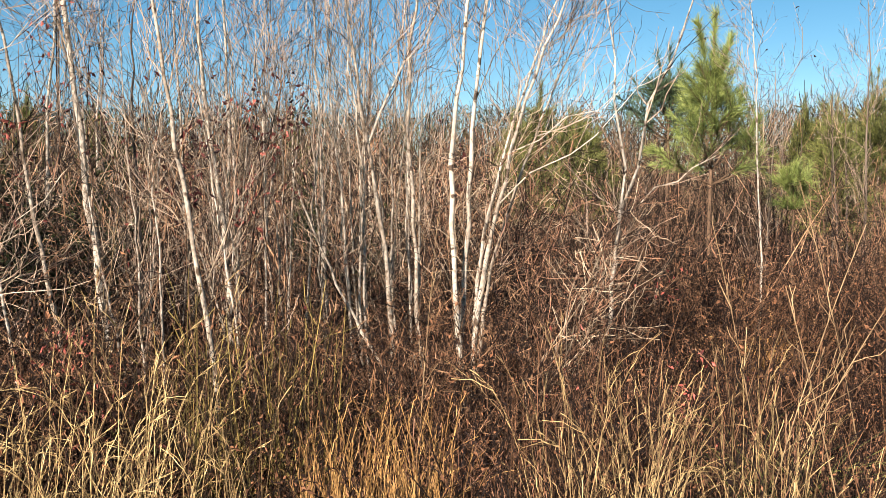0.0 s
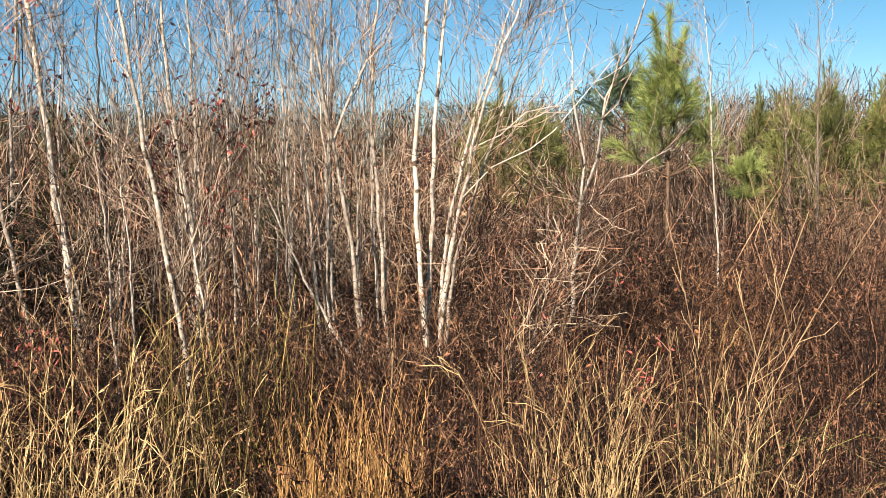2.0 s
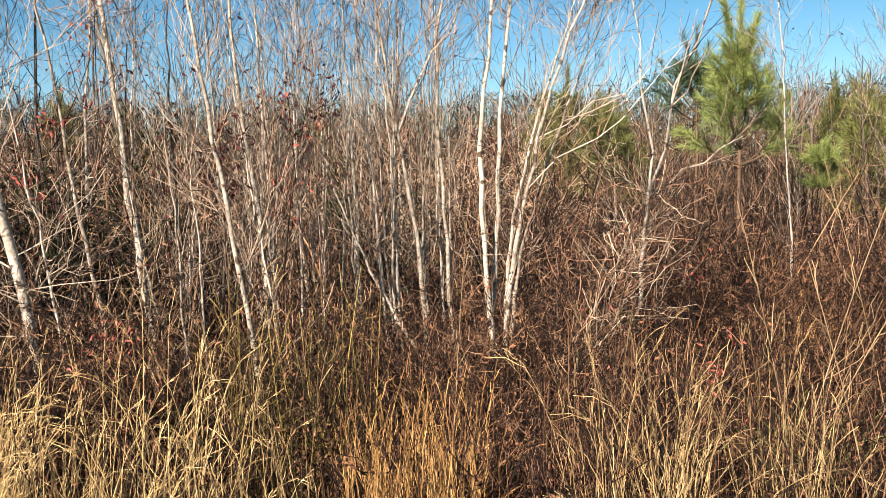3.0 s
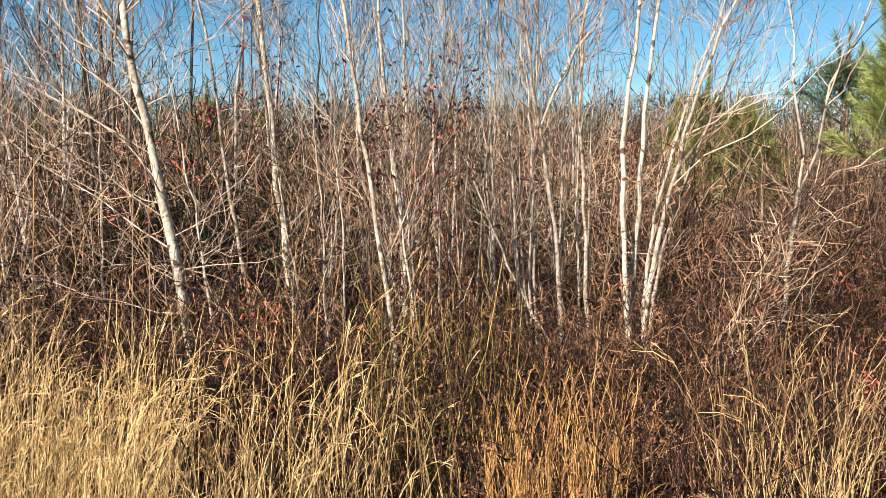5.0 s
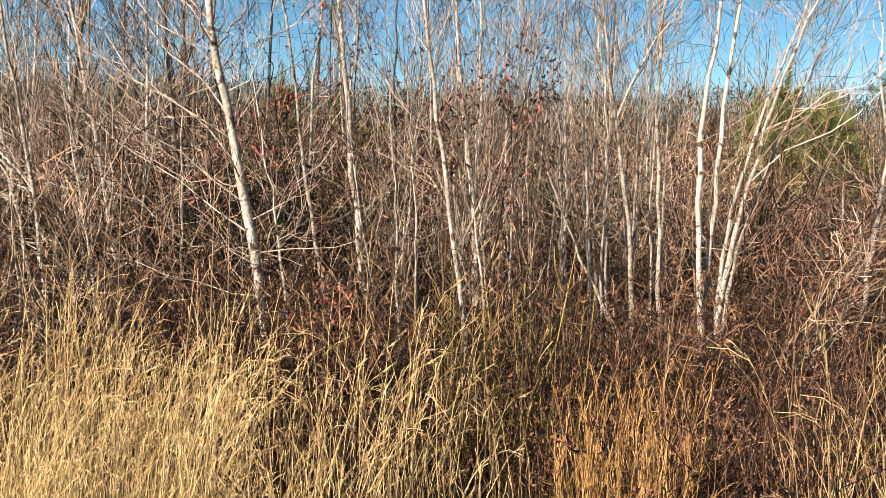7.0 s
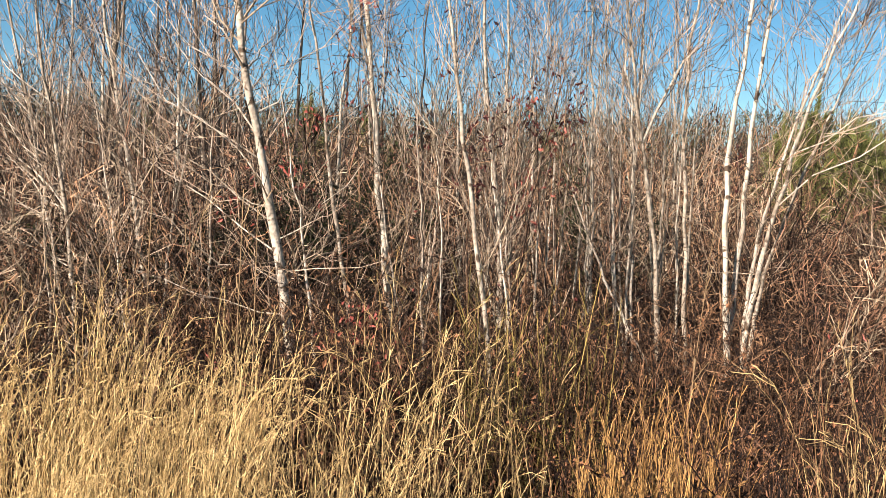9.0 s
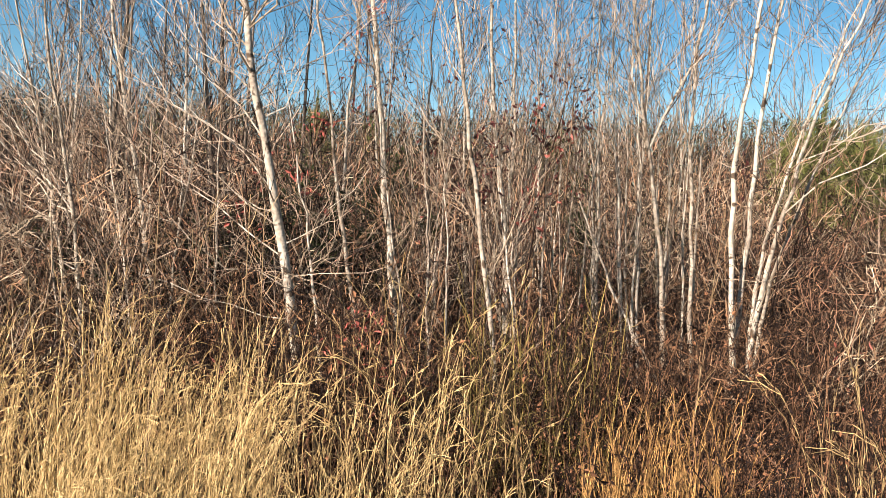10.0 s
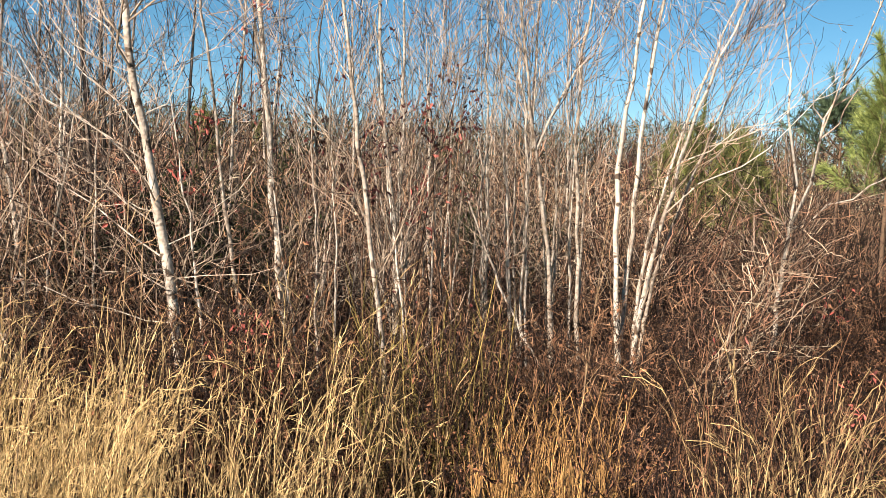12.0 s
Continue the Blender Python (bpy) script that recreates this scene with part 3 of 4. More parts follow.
def arching_bush(seed, x, y, heading, stems, label, height=1.75, throw=0.9, twig=TWIG_RED):
    """Long stems that arch over to one side."""
    rng = np.random.RandomState(seed)
    root = thing("arching_bush", pose(x, y, 0), label, "bush")
    q = np.linspace(0, 1, 8)[None, :, None]
    a = np.radians(heading + rng.normal(size=stems) * 50)
    far = rng.uniform(0.45, 1.0, stems) * throw
    top = rng.uniform(0.65, 1.0, stems) * height
    P = np.zeros((stems, 8, 3))
    P += (rng.normal(size=(stems, 3)) * [0.1, 0.1, 0])[:, None]
    P[..., 0] += (np.sin(a) * far)[:, None] * q[..., 0] ** 1.5
    P[..., 1] += (np.cos(a) * far)[:, None] * q[..., 0] ** 1.5
    P[..., 2] += top[:, None] * (1.25 * q[..., 0] - 0.25 * q[..., 0] ** 3)
    P[:, 1:] += rng.normal(size=(stems, 7, 3)) * 0.03
    P[:, 0, 2] = -0.05
    R = rng.uniform(0.003, 0.0055, stems)[:, None] * np.linspace(1, 0.35, 8)[None]
    for p, r in zip(P, R):
        g = Geo()
        g.strokes(rng, p[None], r[None], 4)
        stem = part("stem", g, twig, root)
        g = Geo()
        T, TR = grow(rng, p[None], r[None], 9, (25, 80), (0.15, 0.45), 0.0, 4, 0.25, 0.65, 0.4, 0.04)
        g.strokes(rng, T, np.maximum(TR, 0.002), 3)
        F, FR = grow(rng, T, TR, 3, (25, 80), (0.08, 0.22), 0.0, 3, 0.2, 0.7, 0.5, 0.05)
        g.strokes(rng, F, np.maximum(FR, 0.0017), 2)
        part("twig_spray", g, twig, stem, kind="stuff")
    return root


arching_bush(331, 0.40, 5.55, 92, 9, "reddish leafless bush with stems arching to one side")
arching_bush(332, 0.62, 5.9, 85, 7, "reddish leafless bush with stems arching to one side", 1.5, 0.8)
arching_bush(334, 0.50, 5.35, 88, 4, "pale leafless bush with spreading arching stems", 1.35, 0.7, BARK_TWIG)
arching_bush(335, 0.75, 5.7, 70, 6, "pale leafless bush with spreading arching stems", 1.5, 0.6, BARK_TWIG)


def weed(seed, height, stems, twig, label, leaf=LEAF_DEAD, leaves=330, spread=0.3):
    """A clump of dead brown weeds with curled leaves."""
    rng = np.random.RandomState(seed)
    root = thing("dead_weed", pose(0, 0, 0), label, "weed", "dead weeds under the saplings")
    q = np.linspace(0, 1, 4)[None, :, None]
    h = rng.uniform(0, 2 * np.pi, stems)
    out = rng.uniform(0.0, 1.0, stems) * spread
    d = np.stack([np.cos(h) * out, np.sin(h) * out, np.ones(stems)], axis=1)
    size = rng.uniform(0.5, 1.0, stems) * height
    base = rng.normal(size=(stems, 3)) * [0.12, 0.12, 0]
    P = base[:, None] + d[:, None] * q * size[:, None, None]
    P[:, 1:] += rng.normal(size=(stems, 3, 3)) * 0.03 * height
    P[:, 0, 2] = -0.05
    R = rng.uniform(0.002, 0.0042, stems)[:, None] * np.linspace(1, 0.4, 4)[None]
    g = Geo()
    g.strokes(rng, P, R, 3)
    T, TR = grow(rng, P, R, 8, (20, 75), (0.07, 0.24), 0.1, 3, 0.2, 0.7, 0.5, 0.10)
    g.strokes(rng, T, np.maximum(TR, 0.0018), 2)
    part("stem_growth", g, twig, root, kind="stuff")
    g = Geo()
    C = T.reshape(-1, 3)
    C = C[rng.randint(0, len(C), leaves)]
    g.leaves(rng, C, rng.normal(size=(leaves, 3)), rng.uniform(0.012, 0.034, leaves), rng.uniform(0.006, 0.016, leaves))
    part("foliage", g, leaf, root, "curled dead leaves", kind="stuff")
    return root


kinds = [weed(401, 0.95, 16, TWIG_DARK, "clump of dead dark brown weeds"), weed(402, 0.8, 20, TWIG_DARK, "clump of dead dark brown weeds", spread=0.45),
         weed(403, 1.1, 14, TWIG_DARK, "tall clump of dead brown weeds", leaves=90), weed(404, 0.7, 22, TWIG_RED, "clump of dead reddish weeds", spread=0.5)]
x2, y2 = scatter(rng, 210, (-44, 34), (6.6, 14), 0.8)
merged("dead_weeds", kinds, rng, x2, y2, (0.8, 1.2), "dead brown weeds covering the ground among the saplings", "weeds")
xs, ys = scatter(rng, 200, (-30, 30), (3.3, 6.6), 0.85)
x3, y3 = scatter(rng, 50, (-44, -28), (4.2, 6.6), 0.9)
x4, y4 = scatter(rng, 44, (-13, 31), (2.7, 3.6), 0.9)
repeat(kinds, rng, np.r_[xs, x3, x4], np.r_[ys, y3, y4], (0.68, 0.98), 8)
kinds = [weed(411, 1.15, 18, TWIG_OLIVE, "olive-stemmed leafless broom-like shrub", leaf=LEAF_DEAD, leaves=30, spread=0.3)]
repeat(kinds, rng, np.array([-0.86, -0.70, -0.98, -0.62, -0.80, -1.10]), np.array([3.80, 3.95, 3.90, 4.05, 4.10, 4.05]), (0.85, 1.05), 5)


def tussock(seed, height, blades, straw, label, spread=0.1, nod=0.12, stalks=9, width=1.0, plume=18, sway=0.05):
    """A tuft of dead grass: curling leaf blades and tall stalks, each with its feathery plume, swaying one way and nodding at the tip."""
    rng = np.random.RandomState(seed)
    root = thing("grass_tussock", pose(0, 0, 0), label, "grass", "tussocks of dead grass")

    def lines(n, h, k, low, lean, bend):
        size = rng.uniform(low, 1.0, n) * h
        base = rng.normal(size=(n, 3)) * [0.055, 0.055, 0]
        q = np.linspace(0, 1, k)[None, :]
        way = np.stack([rng.normal(size=n) * spread + lean, rng.normal(size=n) * spread], axis=1)
        tip = np.stack([np.abs(rng.normal(size=n)) * bend * np.sign(way[:, 0]), rng.normal(size=n) * bend * 0.6], axis=1)
        P = np.zeros((n, k, 3))
        P += base[:, None]
        P[..., :2] += (way * size[:, None])[:, None] * (q ** 1.6)[..., None] + (tip * size[:, None])[:, None] * (q ** 3.2)[..., None]
        P[..., 2] += size[:, None] * (q - 0.9 * (np.linalg.norm(tip, axis=1))[:, None] * q ** 6)
        P[:, 1:-1] += rng.normal(size=(n, k - 2, 3)) * 0.004
        P[:, 0, 2] = -0.05
        return P

    g = Geo()
    P = lines(blades, height * 0.6, 7, 0.35, 0.0, 0.4)
    g.strokes(rng, P, rng.uniform(0.0011, 0.0021, blades)[:, None] * np.array([1, 1, 1, 0.9, 0.8, 0.6, 0.2])[None] * width, 2)
    part("leaf_tuft", g, straw, root, kind="stuff")
    P = lines(stalks, height * 1.1, 10, 0.62, sway, nod)
    R = rng.uniform(0.0011, 0.0019, stalks)[:, None] * np.linspace(1, 0.5, 10)[None]
    for p, r in zip(P, R):
        g = Geo()
        g.strokes(rng, p[None], r[None], 3)
        T, TR = grow(rng, p[None], r[None], 3, (8, 28), (0.12, 0.28), -0.25, 5, 0.12, 0.55, 0.25, 0.03)      # stem leaves
        g.strokes(rng, T, np.maximum(TR, 0.0010), 2)
        T, TR = grow(rng, p[None], r[None], plume, (4, 15), (0.03, 0.08), -0.08, 3, 0.5, 0.8, 0.35, 0.03)    # plume
        g.strokes(rng, T, np.maximum(TR, 0.0009), 2)
        part("stalk", g, straw, root)
    return root


gold = [tussock(501, 1.34, 16, STRAW, "tall golden tussock of dead broom grass", 0.045, 0.11, 20, sway=0.05), tussock(502, 1.24, 20, STRAW, "golden tussock of dead broom grass with nodding stalks", 0.06, 0.16, 18, sway=0.09), tussock(503, 1.42, 14, STRAW, "tall golden tussock of dead broom grass", 0.045, 0.10, 20, sway=0.02)]
loose = [tussock(504, 1.28, 10, STRAW, "loose tuft of golden grass with nodding stalks", 0.06, 0.12, 9), tussock(505, 1.14, 12, STRAW, "loose tuft of golden grass with nodding stalks", 0.08, 0.14, 8)]
rust = [tussock(511, 1.0, 26, STRAW_RUST, "rusty orange tussock of dead grass", 0.04, 0.05, 19, sway=0.0), tussock(513, 0.88, 34, STRAW_RUST, "low rusty tussock of dead grass", 0.05, 0.07, 14, sway=0.0)]
sparse = [tussock(521, 1.14, 14, STRAW_TAN, "sparse straw-coloured grass with bending stalks", 0.06, 0.09, 10, sway=0.02), tussock(522, 1.26, 10, STRAW_TAN, "a few tall straw-coloured grass stalks", 0.05, 0.06, 11, sway=0.0), tussock(523, 0.95, 24, STRAW_TAN, "low straw-coloured tussock of dead grass", 0.07, 0.12, 8)]
# the golden stand, thinning out towards the saplings
xs, ys = scatter(rng, 50, (-47, -28), (2.7, 4.2), 0.9, True)
repeat(gold, rng, xs, ys, (0.56, 0.87), 2.5, turn=70)
x1, y1 = scatter(rng, 14, (-28.5, -16), (2.7, 3.7), 0.9, True)
x2, y2 = scatter(rng, 1, (-16, -13), (2.7, 3.2), 0.9)
repeat(loose, rng, np.r_[x1, x2], np.r_[y1, y2], (0.70, 0.95), 4, turn=90)
# rusty clumps, straw-coloured clumps, single stalks
x3, y3 = scatter(rng, 5, (-6.9, -5.2), (2.7, 3.0), 1.0, True)
x4, y4 = scatter(rng, 6, (-2.8, 0.0), (2.7, 3.0), 1.0, True)
repeat(rust, rng, np.r_[x3, x4], np.r_[y3, y4], (0.76, 0.98), 3, turn=90)
x2, y2 = scatter(rng, 6, (-28, -16), (2.7, 3.4), 0.9)
x3, y3 = scatter(rng, 2, (7.6, 9.4), (2.8, 3.1), 1.0)
x4, y4 = scatter(rng, 6, (11.4, 14.6), (2.75, 3.05), 1.0)
x5, y5 = scatter(rng, 4, (17, 28), (2.75, 3.3), 1.0)
x6, y6 = scatter(rng, 1, (-12, -10), (2.7, 3.1), 1.0)
repeat(sparse, rng, np.r_[x2, x6], np.r_[y2, y6], (0.70, 0.98), 3, turn=120)
clump = [tussock(524, 1.2, 14, STRAW_TAN, "upright straw-coloured clump of dead grass", 0.045, 0.08, 10, sway=0.0), tussock(525, 1.1, 12, STRAW_TAN, "straw-coloured clump of dead grass with arching stalks", 0.09, 0.16, 7, sway=0.03)]
repeat(clump, rng, np.r_[x3, x4, x5], np.r_[y3, y4, y5], (0.84, 1.04), 3, turn=120)
mid = [tussock(551, 1.25, 5, STRAW_TAN, "thin straw-coloured stalks among the weeds", 0.14, 0.14, 5, plume=12), tussock(552, 1.1, 6, STRAW_TAN, "thin straw-coloured stalks among the weeds", 0.18, 0.16, 4, plume=12)]
xm, ym = scatter(rng, 7, (-27, -14), (3.6, 4.8), 0.9)
xn, yn = scatter(rng, 4, (5, 25), (3.0, 4.2), 0.9)
repeat(mid, rng, np.r_[xm, xn], np.r_[ym, yn], (0.75, 1.05), 5)
arch = [tussock(531, 0.85, 9, STRAW_TAN, "broad pale grass blades bending over", 0.12, 0.3, 1, 2.2)]
repeat(arch, rng, np.array([0.46, 0.43, 0.37]), np.array([2.96, 2.82, 2.70]), (0.95, 1.05), 2)
green = [tussock(541, 1.85, 170, GREEN_TUFT, "dense green grass tuft among dead weeds", 0.12, 0.15, 0)]
repeat(green, rng, np.array([1.27]), np.array([3.5]), (1.0, 1.0), 2)
fern = [tussock(542, 1.1, 90, STRAW_RUST, "rust-coloured tuft of dead grass", 0.4, 0.2, 2, 2.0)]
repeat(fern, rng, np.array([2.52, 2.52 + 0.25]), np.array([7.59, 7.59 + 0.1]), (0.9, 1.0), 2)


# ------------------------------------------------------------------ pines
def pine(seed, height, whorls, needles, label, low=0.35, reach=0.9, needle=NEEDLE, r0=0.032, thick=1.0, far=False, shoots=6):
    rng = np.random.RandomState(seed)
    root = thing("pine_tree", pose(0, 0, 0), label, "pine", "young pines")
    line, rad = bow(0, 0, 0, 0, 0, height * 0.93, r0, 10, 0.2, 0.01, rng)
    g = Geo()
    g.strokes(rng, line[None], rad[None], 8)
    part("trunk", g, BARK_PINE, root, smooth=True)

    def tuft(g, P, more=1.0):
        """Needles over the outer stretch of the shoots P, pointing forward."""
        who = np.repeat(np.arange(len(P)), int(needles * more))
        s = rng.uniform(0.1, 1.0, len(who))
        at = P[who, 0] * (1 - s)[:, None] + P[who, -1] * s[:, None]
        d = unit(P[who, -1] - P[who, 0])
        side = unit(np.cross(d, rng.normal(size=(len(who), 3))))
        a = np.radians(rng.uniform(10, 48, len(who)))[:, None]
        way = d * np.cos(a) + side * np.sin(a)
        size = rng.uniform(0.12, 0.21, len(who)) if far else rng.uniform(0.10, 0.17, len(who))
        q = np.linspace(0, 1, 2 if far else 3)[None, :, None]
        L = at[:, None] + way[:, None] * q * size[:, None, None]
        L[..., 2] -= 0.15 * size[:, None] * q[..., 0] ** 2
        g.strokes(rng, L, 0.0022 * thick * np.array([1, 0.4] if far else [1, 0.9, 0.3])[None].repeat(len(who), 0), 2)

    all_wood, all_green = Geo(), Geo()
    for w in range(whorls):
        f = w / max(whorls - 1, 1)
        z = height * (low + (0.74 - low) * f)
        count = rng.randint(4, 7)
        for c in range(count):
            h = 2 * np.pi * (c + rng.uniform(-0.3, 0.3)) / count + w
            size = reach * (1 - 0.80 * f) * rng.uniform(0.7, 1.1)
            d = unit(np.array([math.cos(h), math.sin(h), 0.3 + 1.1 * f]))
            q = np.linspace(0, 1, 5)[:, None]
            l = np.array([0, 0, z]) + d * q * size
            l[:, 2] += 0.25 * size * q[:, 0] ** 2
            g = all_wood if far else Geo()
            g.strokes(rng, l[None], np.linspace(0.010, 0.004, 5)[None] * (1.2 - 0.5 * f), 4)
            S, SR = grow(rng, l[None], np.full((1, 5), 0.005), shoots, (25, 55), (0.18, 0.42), 0.3, 3, 0.25, 0.8, 0.6, 0.03)
            if not far:
                g.strokes(rng, S, SR, 3)
                limb = part("branch", g, BARK_PINE, root)
            g = all_green if far else Geo()
            tuft(g, np.concatenate([l[None, [2, 4]], S[:, [0, 2]]]))
            if not far:
                part("foliage", g, needle, limb, "long green needles", kind="stuff")
    if far:
        part("limb_growth", all_wood, BARK_PINE, root, kind="stuff")
    g = all_green if far else Geo()
    top = np.array([[[0, 0, height * 0.80], [0.01, 0, height * 0.97]], [[0.08, 0, height * 0.78], [0.20, 0.03, height * 0.90]], [[-0.08, 0, height * 0.82], [-0.19, -0.05, height * 0.94]]])
    tuft(g, top, 3.0 if far else 7.0)
    part("crown" if far else "leader", g, needle, root, "long green needles", kind="stuff")
    return root


near = pine(601, 3.62, 7, 95, "young pine with long bright green needles", 0.45, 0.70, shoots=4, thick=0.8)
near.matrix_basis = pose(2.98, 10.58, 0)
low_pine = pine(602, 3.0, 2, 90, "small bright green pine sapling", 0.86, 0.26, shoots=4, thick=0.8)
low_pine.matrix_basis = pose(3.32, 9.01, 0) @ Matrix.Scale(0.62, 4)
far_kinds = [pine(611, 4.2, 7, 30, "bushy young pine among bare trees", 0.3, 1.25, needle=NEEDLE_FAR, thick=2.4, far=True, shoots=5), pine(612, 4.0, 6, 30, "young pine at the back of the thicket", 0.35, 1.1, needle=NEEDLE_FAR, thick=2.4, far=True, shoots=5),
             pine(613, 3.8, 6, 30, "bushy pine at the back of the thicket", 0.25, 1.3, needle=NEEDLE_FAR, thick=2.4, far=True, shoots=5)]
rng = np.random.RandomState(620)
x1, y1 = scatter(rng, 11, (2.5, 9.5), (16, 21))
x4, y4 = scatter(rng, 6, (-42, 2), (26, 34))
repeat(far_kinds, rng, np.r_[x1, x4], np.r_[y1, y4], (0.85, 1.02), 3, tops=4.0, slope=0.088)
x2, y2 = scatter(rng, 13, (20.5, 31), (14, 21))
for k, (x, y) in enumerate(zip(x2, y2)):
    s = (1.6 + rng.uniform(0.082, 0.112) * math.hypot(x, y)) / 4.0
    copy_thing(far_kinds[k % 3], pose(x, y, 0, 0, 0, rng.uniform(0, 360))).scale = (s * 0.95, s * 0.95, s)
blue_pine = pine(614, 3.85, 5, 34, "blue-green pine standing behind the young bright one", 0.6, 0.95, needle=NEEDLE_BLUE, thick=2.0, far=True, shoots=6)
blue_pine.matrix_basis = pose(3.42, 14.5, 0)


# ------------------------------------------------------------------ distant woods
def far_woods():
    rng = np.random.RandomState(700)
    g = Geo()
    n = 4200
    x, y = scatter(rng, n, (-52, 42), (25, 60))
    base = np.stack([x, y, np.zeros(n)], axis=1)
    h = (1.6 + 0.084 * np.hypot(x, y)) * rng.uniform(0.7, 1.0, n)
    d = rng.normal(size=(n, 3)) * 0.10 + [0, 0, 1]
    P = base[:, None] + d[:, None] * np.linspace(0, 1, 4)[None, :, None] * h[:, None, None]
    R = rng.uniform(0.012, 0.03, n)[:, None] * np.linspace(1, 0.15, 4)[None]
    g.strokes(rng, P, R, 3)
    T, TR = grow(rng, P, R, 10, (15, 60), (0.5, 1.5), 0.2, 3, 0.1, 0.6, 0.3, 0.06)
    g.strokes(rng, T, np.maximum(TR, 0.009), 2)
    ob = new("distant_woods", g.mesh("distant_woods", WOOD_FAR))
    tagged(ob, "distant belt of bare brown young trees", "woods", kind="stuff")
    g = Geo()
    n = 70000
    x, y = scatter(rng, n, (-52, 42), (30, 60))
    far = np.hypot(x, y)
    lump = (1.6 + far * (0.076 + 0.006 * np.sin(x * 0.7) + 0.004 * np.sin(x * 2.1 + y)))
    z = rng.random(n) ** 0.6 * lump
    g.leaves(rng, np.stack([x, y, z], axis=1), rng.normal(size=(n, 3)) + [0, 0, 0.6], rng.uniform(0.12, 0.32, n), rng.uniform(0.02, 0.055, n))
    ob = new("distant_evergreens", g.mesh("distant_evergreens", GREEN_FAR))
    tagged(ob, "distant olive green evergreen foliage behind the bare trees", "woods", kind="stuff")


far_woods()


# ------------------------------------------------------------------ red-leaved shoots, dark evergreen, tall stalks
def red_shoot(seed, x, y, z, leaves, leaf, label, lean=0.1, tuft=0.16):
    rng = np.random.RandomState(seed)
    root = thing("red_leaved_shoot", pose(x, y, 0), label, "shrub", "red-leaved shoots")
    way = rng.normal(size=2) * lean
    q = np.linspace(0, 1, 7)
    l = np.stack([way[0] * q * z, way[1] * q * z, -0.05 + q * (z + 0.05)], axis=1)[None] - np.array([way[0] * z, way[1] * z, 0])
    l[:, 1:-1] += rng.normal(size=(1, 5, 3)) * 0.015
    r = np.linspace(0.006, 0.0025, 7)[None]
    g = Geo()
    g.strokes(rng, l, r, 5)
    stem = part("stem", g, TWIG_BROWN, root)
    T, TR = grow(rng, l, r, 8, (35, 75), (tuft, tuft * 2), 0.0, 3, 0.72 if z > 1 else 0.4, 0.7, 0.5, 0.05)
    g = Geo()
    g.strokes(rng, T, np.maximum(TR, 0.0016), 3)
    part("twig_spray", g, TWIG_BROWN, stem, kind="stuff")
    g = Geo()
    C = T[:, 1:].reshape(-1, 3)
    C = C[rng.randint(0, len(C), leaves)] + rng.normal(size=(leaves, 3)) * 0.02
    g.leaves(rng, C, rng.normal(size=(leaves, 3)) + [0, 0, -0.4], rng.uniform(0.026, 0.052, leaves), rng.uniform(0.012, 0.023, leaves))
    part("foliage", g, leaf, root, "narrow autumn-red leaves", kind="stuff")


red_shoot(801, -2.18, 4.60, 1.93, 60, LEAF_RED, "thin shoot with autumn-red leaves at its tip")
red_shoot(802, -2.43, 4.59, 1.70, 26, LEAF_RED, "thin shoot with autumn-red leaves at its tip")
red_shoot(803, -1.28, 4.69, 1.90, 60, LEAF_MAROON, "thin shoot with dark maroon leaves at its tip")
red_shoot(804, -1.01, 5.16, 2.03, 60, LEAF_RED, "thin shoot with autumn-red leaves at its tip")
red_shoot(805, -2.00, 4.99, 2.63, 36, LEAF_RED, "thin shoot with autumn-red leaves at its tip")
red_shoot(806, -1.89, 5.14, 2.36, 30, LEAF_MAROON, "thin shoot with dark maroon leaves at its tip")
red_shoot(807, -1.43, 3.92, 0.86, 26, LEAF_RED, "low seedling with autumn-red leaves")
red_shoot(808, -1.71, 4.14, 0.96, 26, LEAF_RED, "low seedling with autumn-red leaves")
red_shoot(809, -2.23, 3.91, 0.96, 22, LEAF_RED, "low seedling with autumn-red leaves")
red_shoot(810, -1.59, 3.99, 0.94, 40, LEAF_RED, "low seedling with autumn-red leaves")
red_shoot(811, 1.44, 6.34, 0.99, 26, LEAF_RED, "low seedling with autumn-red leaves")
red_shoot(812, 1.29, 4.42, 0.86, 26, LEAF_RED, "low seedling with autumn-red leaves")
red_shoot(813, -1.33, 5.09, 2.14, 30, LEAF_MAROON, "thin shoot with dark maroon leaves at its tip")
red_shoot(814, 0.54, 4.97, 0.89, 8, LEAF_RED, "low seedling with autumn-red leaves")
red_shoot(815, -1.06, 5.35, 1.70, 36, LEAF_RED, "thin shoot with autumn-red leaves at its tip")
red_shoot(816, -3.87, 5.00, 1.46, 30, LEAF_DEAD, "thin shoot with orange-brown leaves")
red_shoot(817, 0.02, 6.23, 2.05, 30, LEAF_MAROON, "thin shoot with dark maroon leaves at its tip")

more = np.random.RandomState(830)
for i in range(9):
    x, y = scatter_one(more, -23.5, -16.5, 4.2, 5.1)
    red_shoot(880 + i, x, y, more.uniform(0.5, 0.82), 20, LEAF_RED, "low seedling with autumn-red leaves")
for i in range(9):
    x, y = scatter_one(more, -19.5, -8.5, 5.1, 6.1)
    red_shoot(890 + i, x, y, more.uniform(1.9, 2.3), 30, LEAF_MAROON, "thin shoot with dark maroon leaves at its tip")


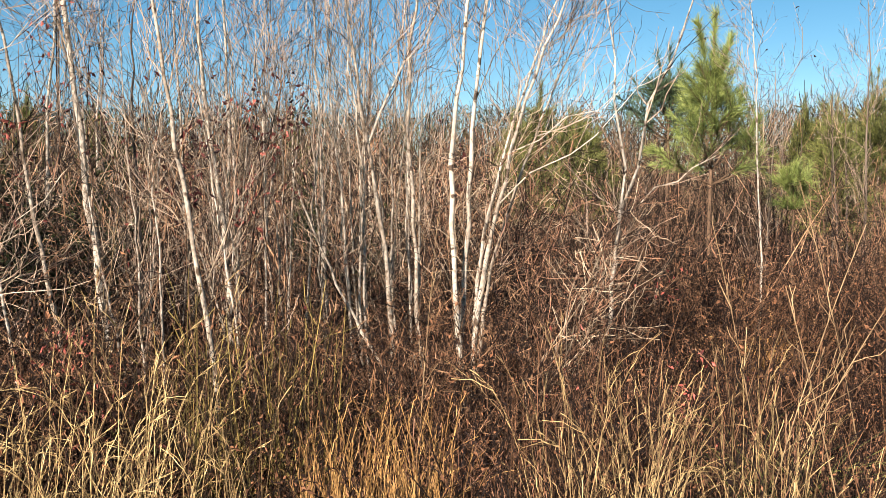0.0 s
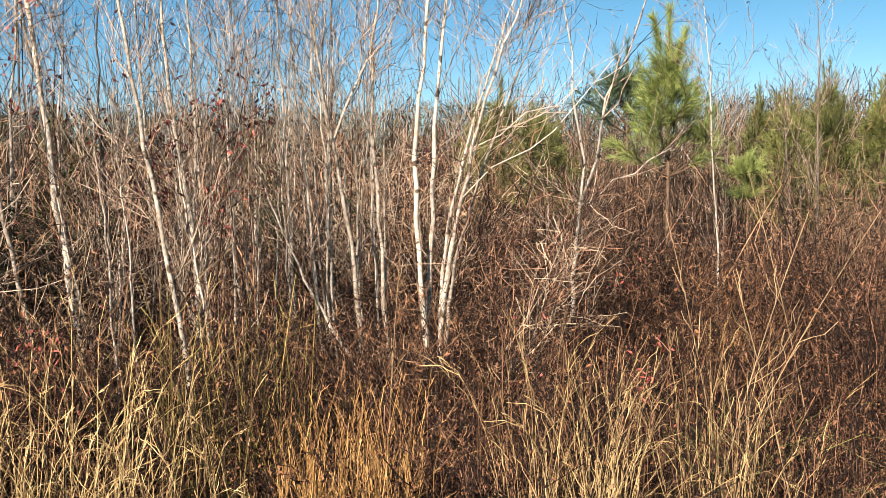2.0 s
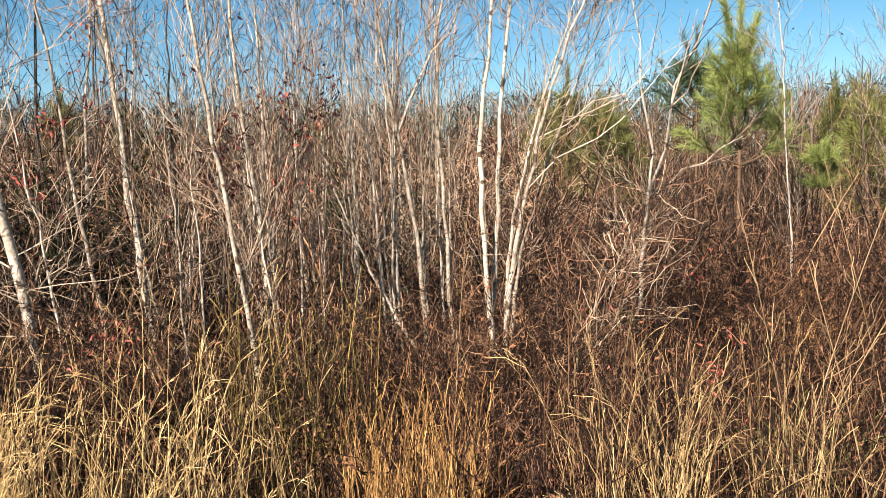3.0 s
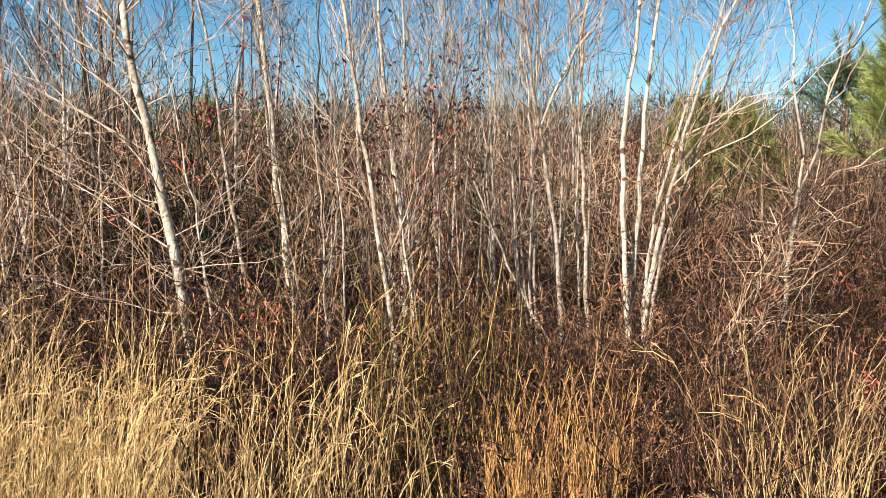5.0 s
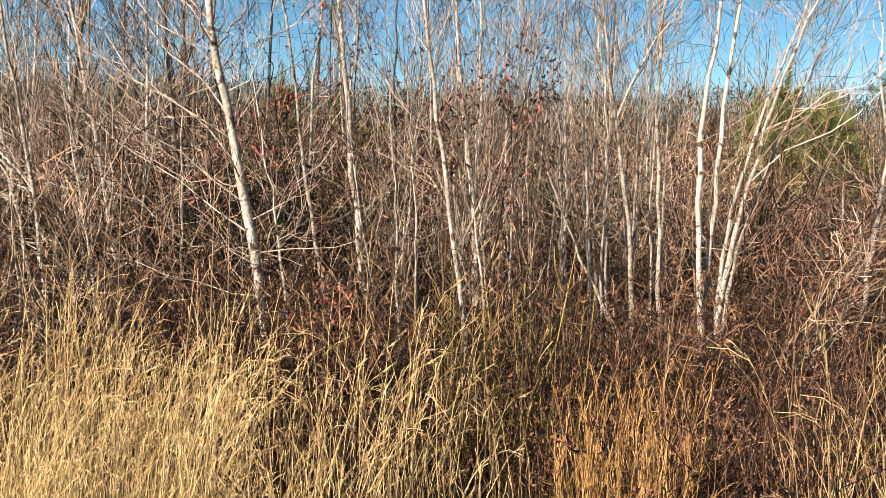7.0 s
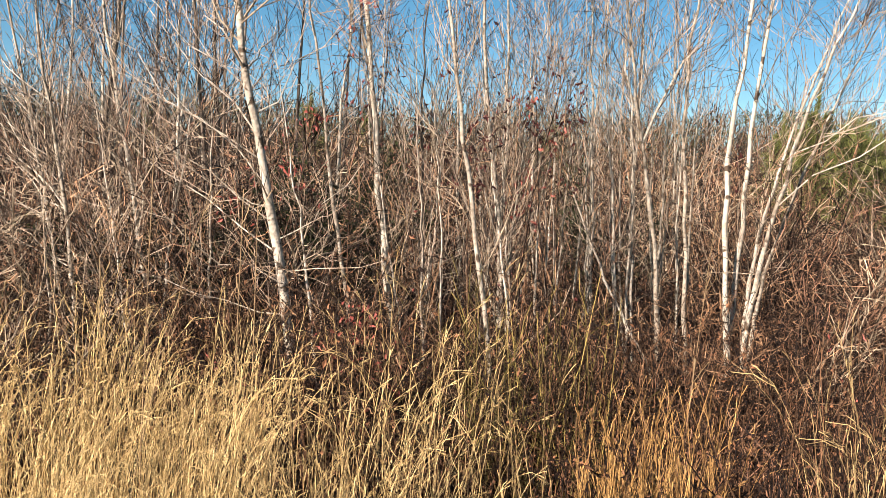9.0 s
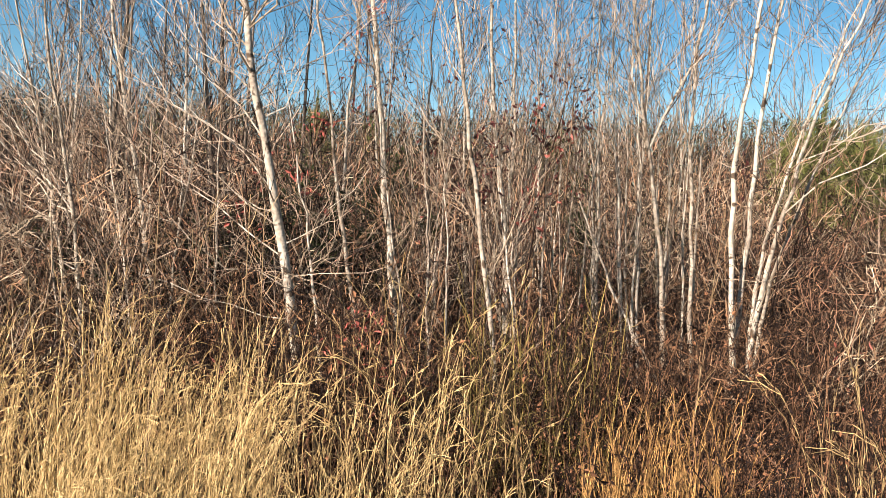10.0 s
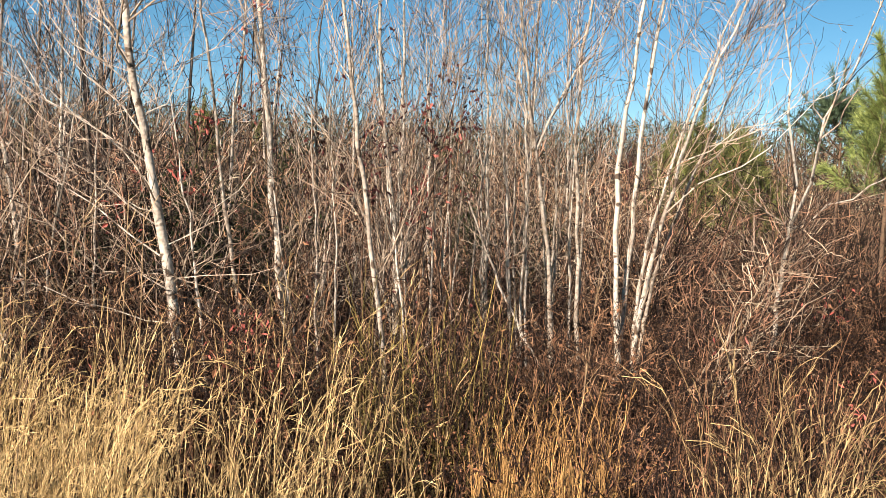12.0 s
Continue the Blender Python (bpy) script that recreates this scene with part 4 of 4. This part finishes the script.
def evergreen(seed, x, y, height, label):
    """A dense dark shrub of small leaves."""
    rng = np.random.RandomState(seed)
    root = thing("evergreen_shrub", pose(x, y, 0), label, "shrub")
    q = np.linspace(0, 1, 5)[None, :, None]
    n = 9
    d = rng.normal(size=(n, 3)) * [0.35, 0.35, 0] + [0, 0, 1]
    P = d[:, None] * q * (rng.uniform(0.6, 1, n) * height)[:, None, None]
    P[:, 0, 2] = -0.05
    R = rng.uniform(0.006, 0.011, n)[:, None] * np.linspace(1, 0.3, 5)[None]
    T, TR = grow(rng, P, R, 9, (30, 75), (0.2, 0.45), 0.1, 4, 0.1, 0.6, 0.4, 0.05)
    g = Geo()
    g.strokes(rng, P, R, 5)
    g.strokes(rng, T, TR, 3)
    part("stem_growth", g, BARK_GREY, root, kind="stuff")
    g = Geo()
    C = T.reshape(-1, 3)
    C = C[rng.randint(0, len(C), 3400)] + rng.normal(size=(3400, 3)) * 0.05
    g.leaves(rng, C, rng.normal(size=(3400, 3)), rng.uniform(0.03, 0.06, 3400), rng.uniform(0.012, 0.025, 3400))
    part("foliage", g, NEEDLE_DARK, root, "small green leaves darkened like the shade around them", kind="stuff")


# shrubs stand in the dark pockets; their near-black leaves carry the shade there
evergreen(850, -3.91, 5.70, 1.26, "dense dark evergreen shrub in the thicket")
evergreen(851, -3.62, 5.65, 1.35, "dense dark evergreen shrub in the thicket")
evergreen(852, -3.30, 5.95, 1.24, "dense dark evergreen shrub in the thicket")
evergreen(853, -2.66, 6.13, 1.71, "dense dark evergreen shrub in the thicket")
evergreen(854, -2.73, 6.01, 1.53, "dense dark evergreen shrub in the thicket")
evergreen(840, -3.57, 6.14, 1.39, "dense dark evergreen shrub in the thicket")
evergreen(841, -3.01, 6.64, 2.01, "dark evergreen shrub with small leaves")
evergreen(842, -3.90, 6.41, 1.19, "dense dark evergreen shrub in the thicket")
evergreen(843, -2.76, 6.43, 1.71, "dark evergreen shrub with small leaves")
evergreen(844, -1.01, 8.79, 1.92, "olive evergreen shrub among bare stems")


def tall_stalk(seed, x, y, lean, height, label="tall dry straw-coloured weed stalk"):
    rng = np.random.RandomState(seed)
    root = thing("dry_stalk", pose(x, y, 0), label, "weed", "tall dry stalks")
    q = np.linspace(0, 1, 9)
    l = np.stack([lean * height * q ** 1.4, 0.04 * q, -0.05 + q * height], axis=1)[None]
    r = np.linspace(0.0030, 0.0013, 9)[None]
    g = Geo()
    g.strokes(rng, l, r, 5)
    part("stalk", g, STALK_TAN, root)
    g = Geo()
    T, TR = grow(rng, l, r, 9, (15, 45), (0.08, 0.28), 0.1, 4, 0.45, 0.6, 0.4, 0.04)
    g.strokes(rng, T, np.maximum(TR, 0.0014), 3)
    part("side_growth", g, STALK_TAN, root, kind="stuff")


tall_stalk(860, -2.15, 2.89, 0.224, 1.59)
tall_stalk(861, -2.05, 2.87, 0.019, 1.79)
tall_stalk(862, -1.90, 3.30, 0.014, 1.57)
tall_stalk(863, -1.83, 3.33, 0.001, 1.53)
tall_stalk(864, 1.09, 3.36, 0.280, 1.52)
tall_stalk(865, 1.32, 3.71, -0.170, 1.52)
tall_stalk(866, 1.32, 2.85, -0.202, 1.35)
tall_stalk(867, -0.13, 4.23, 0.071, 1.53)
tall_stalk(868, 1.90, 4.13, -0.202, 1.68)
tall_stalk(869, 1.12, 3.51, 0.496, 1.51)
tall_stalk(870, -1.54, 4.01, 0.101, 1.57)
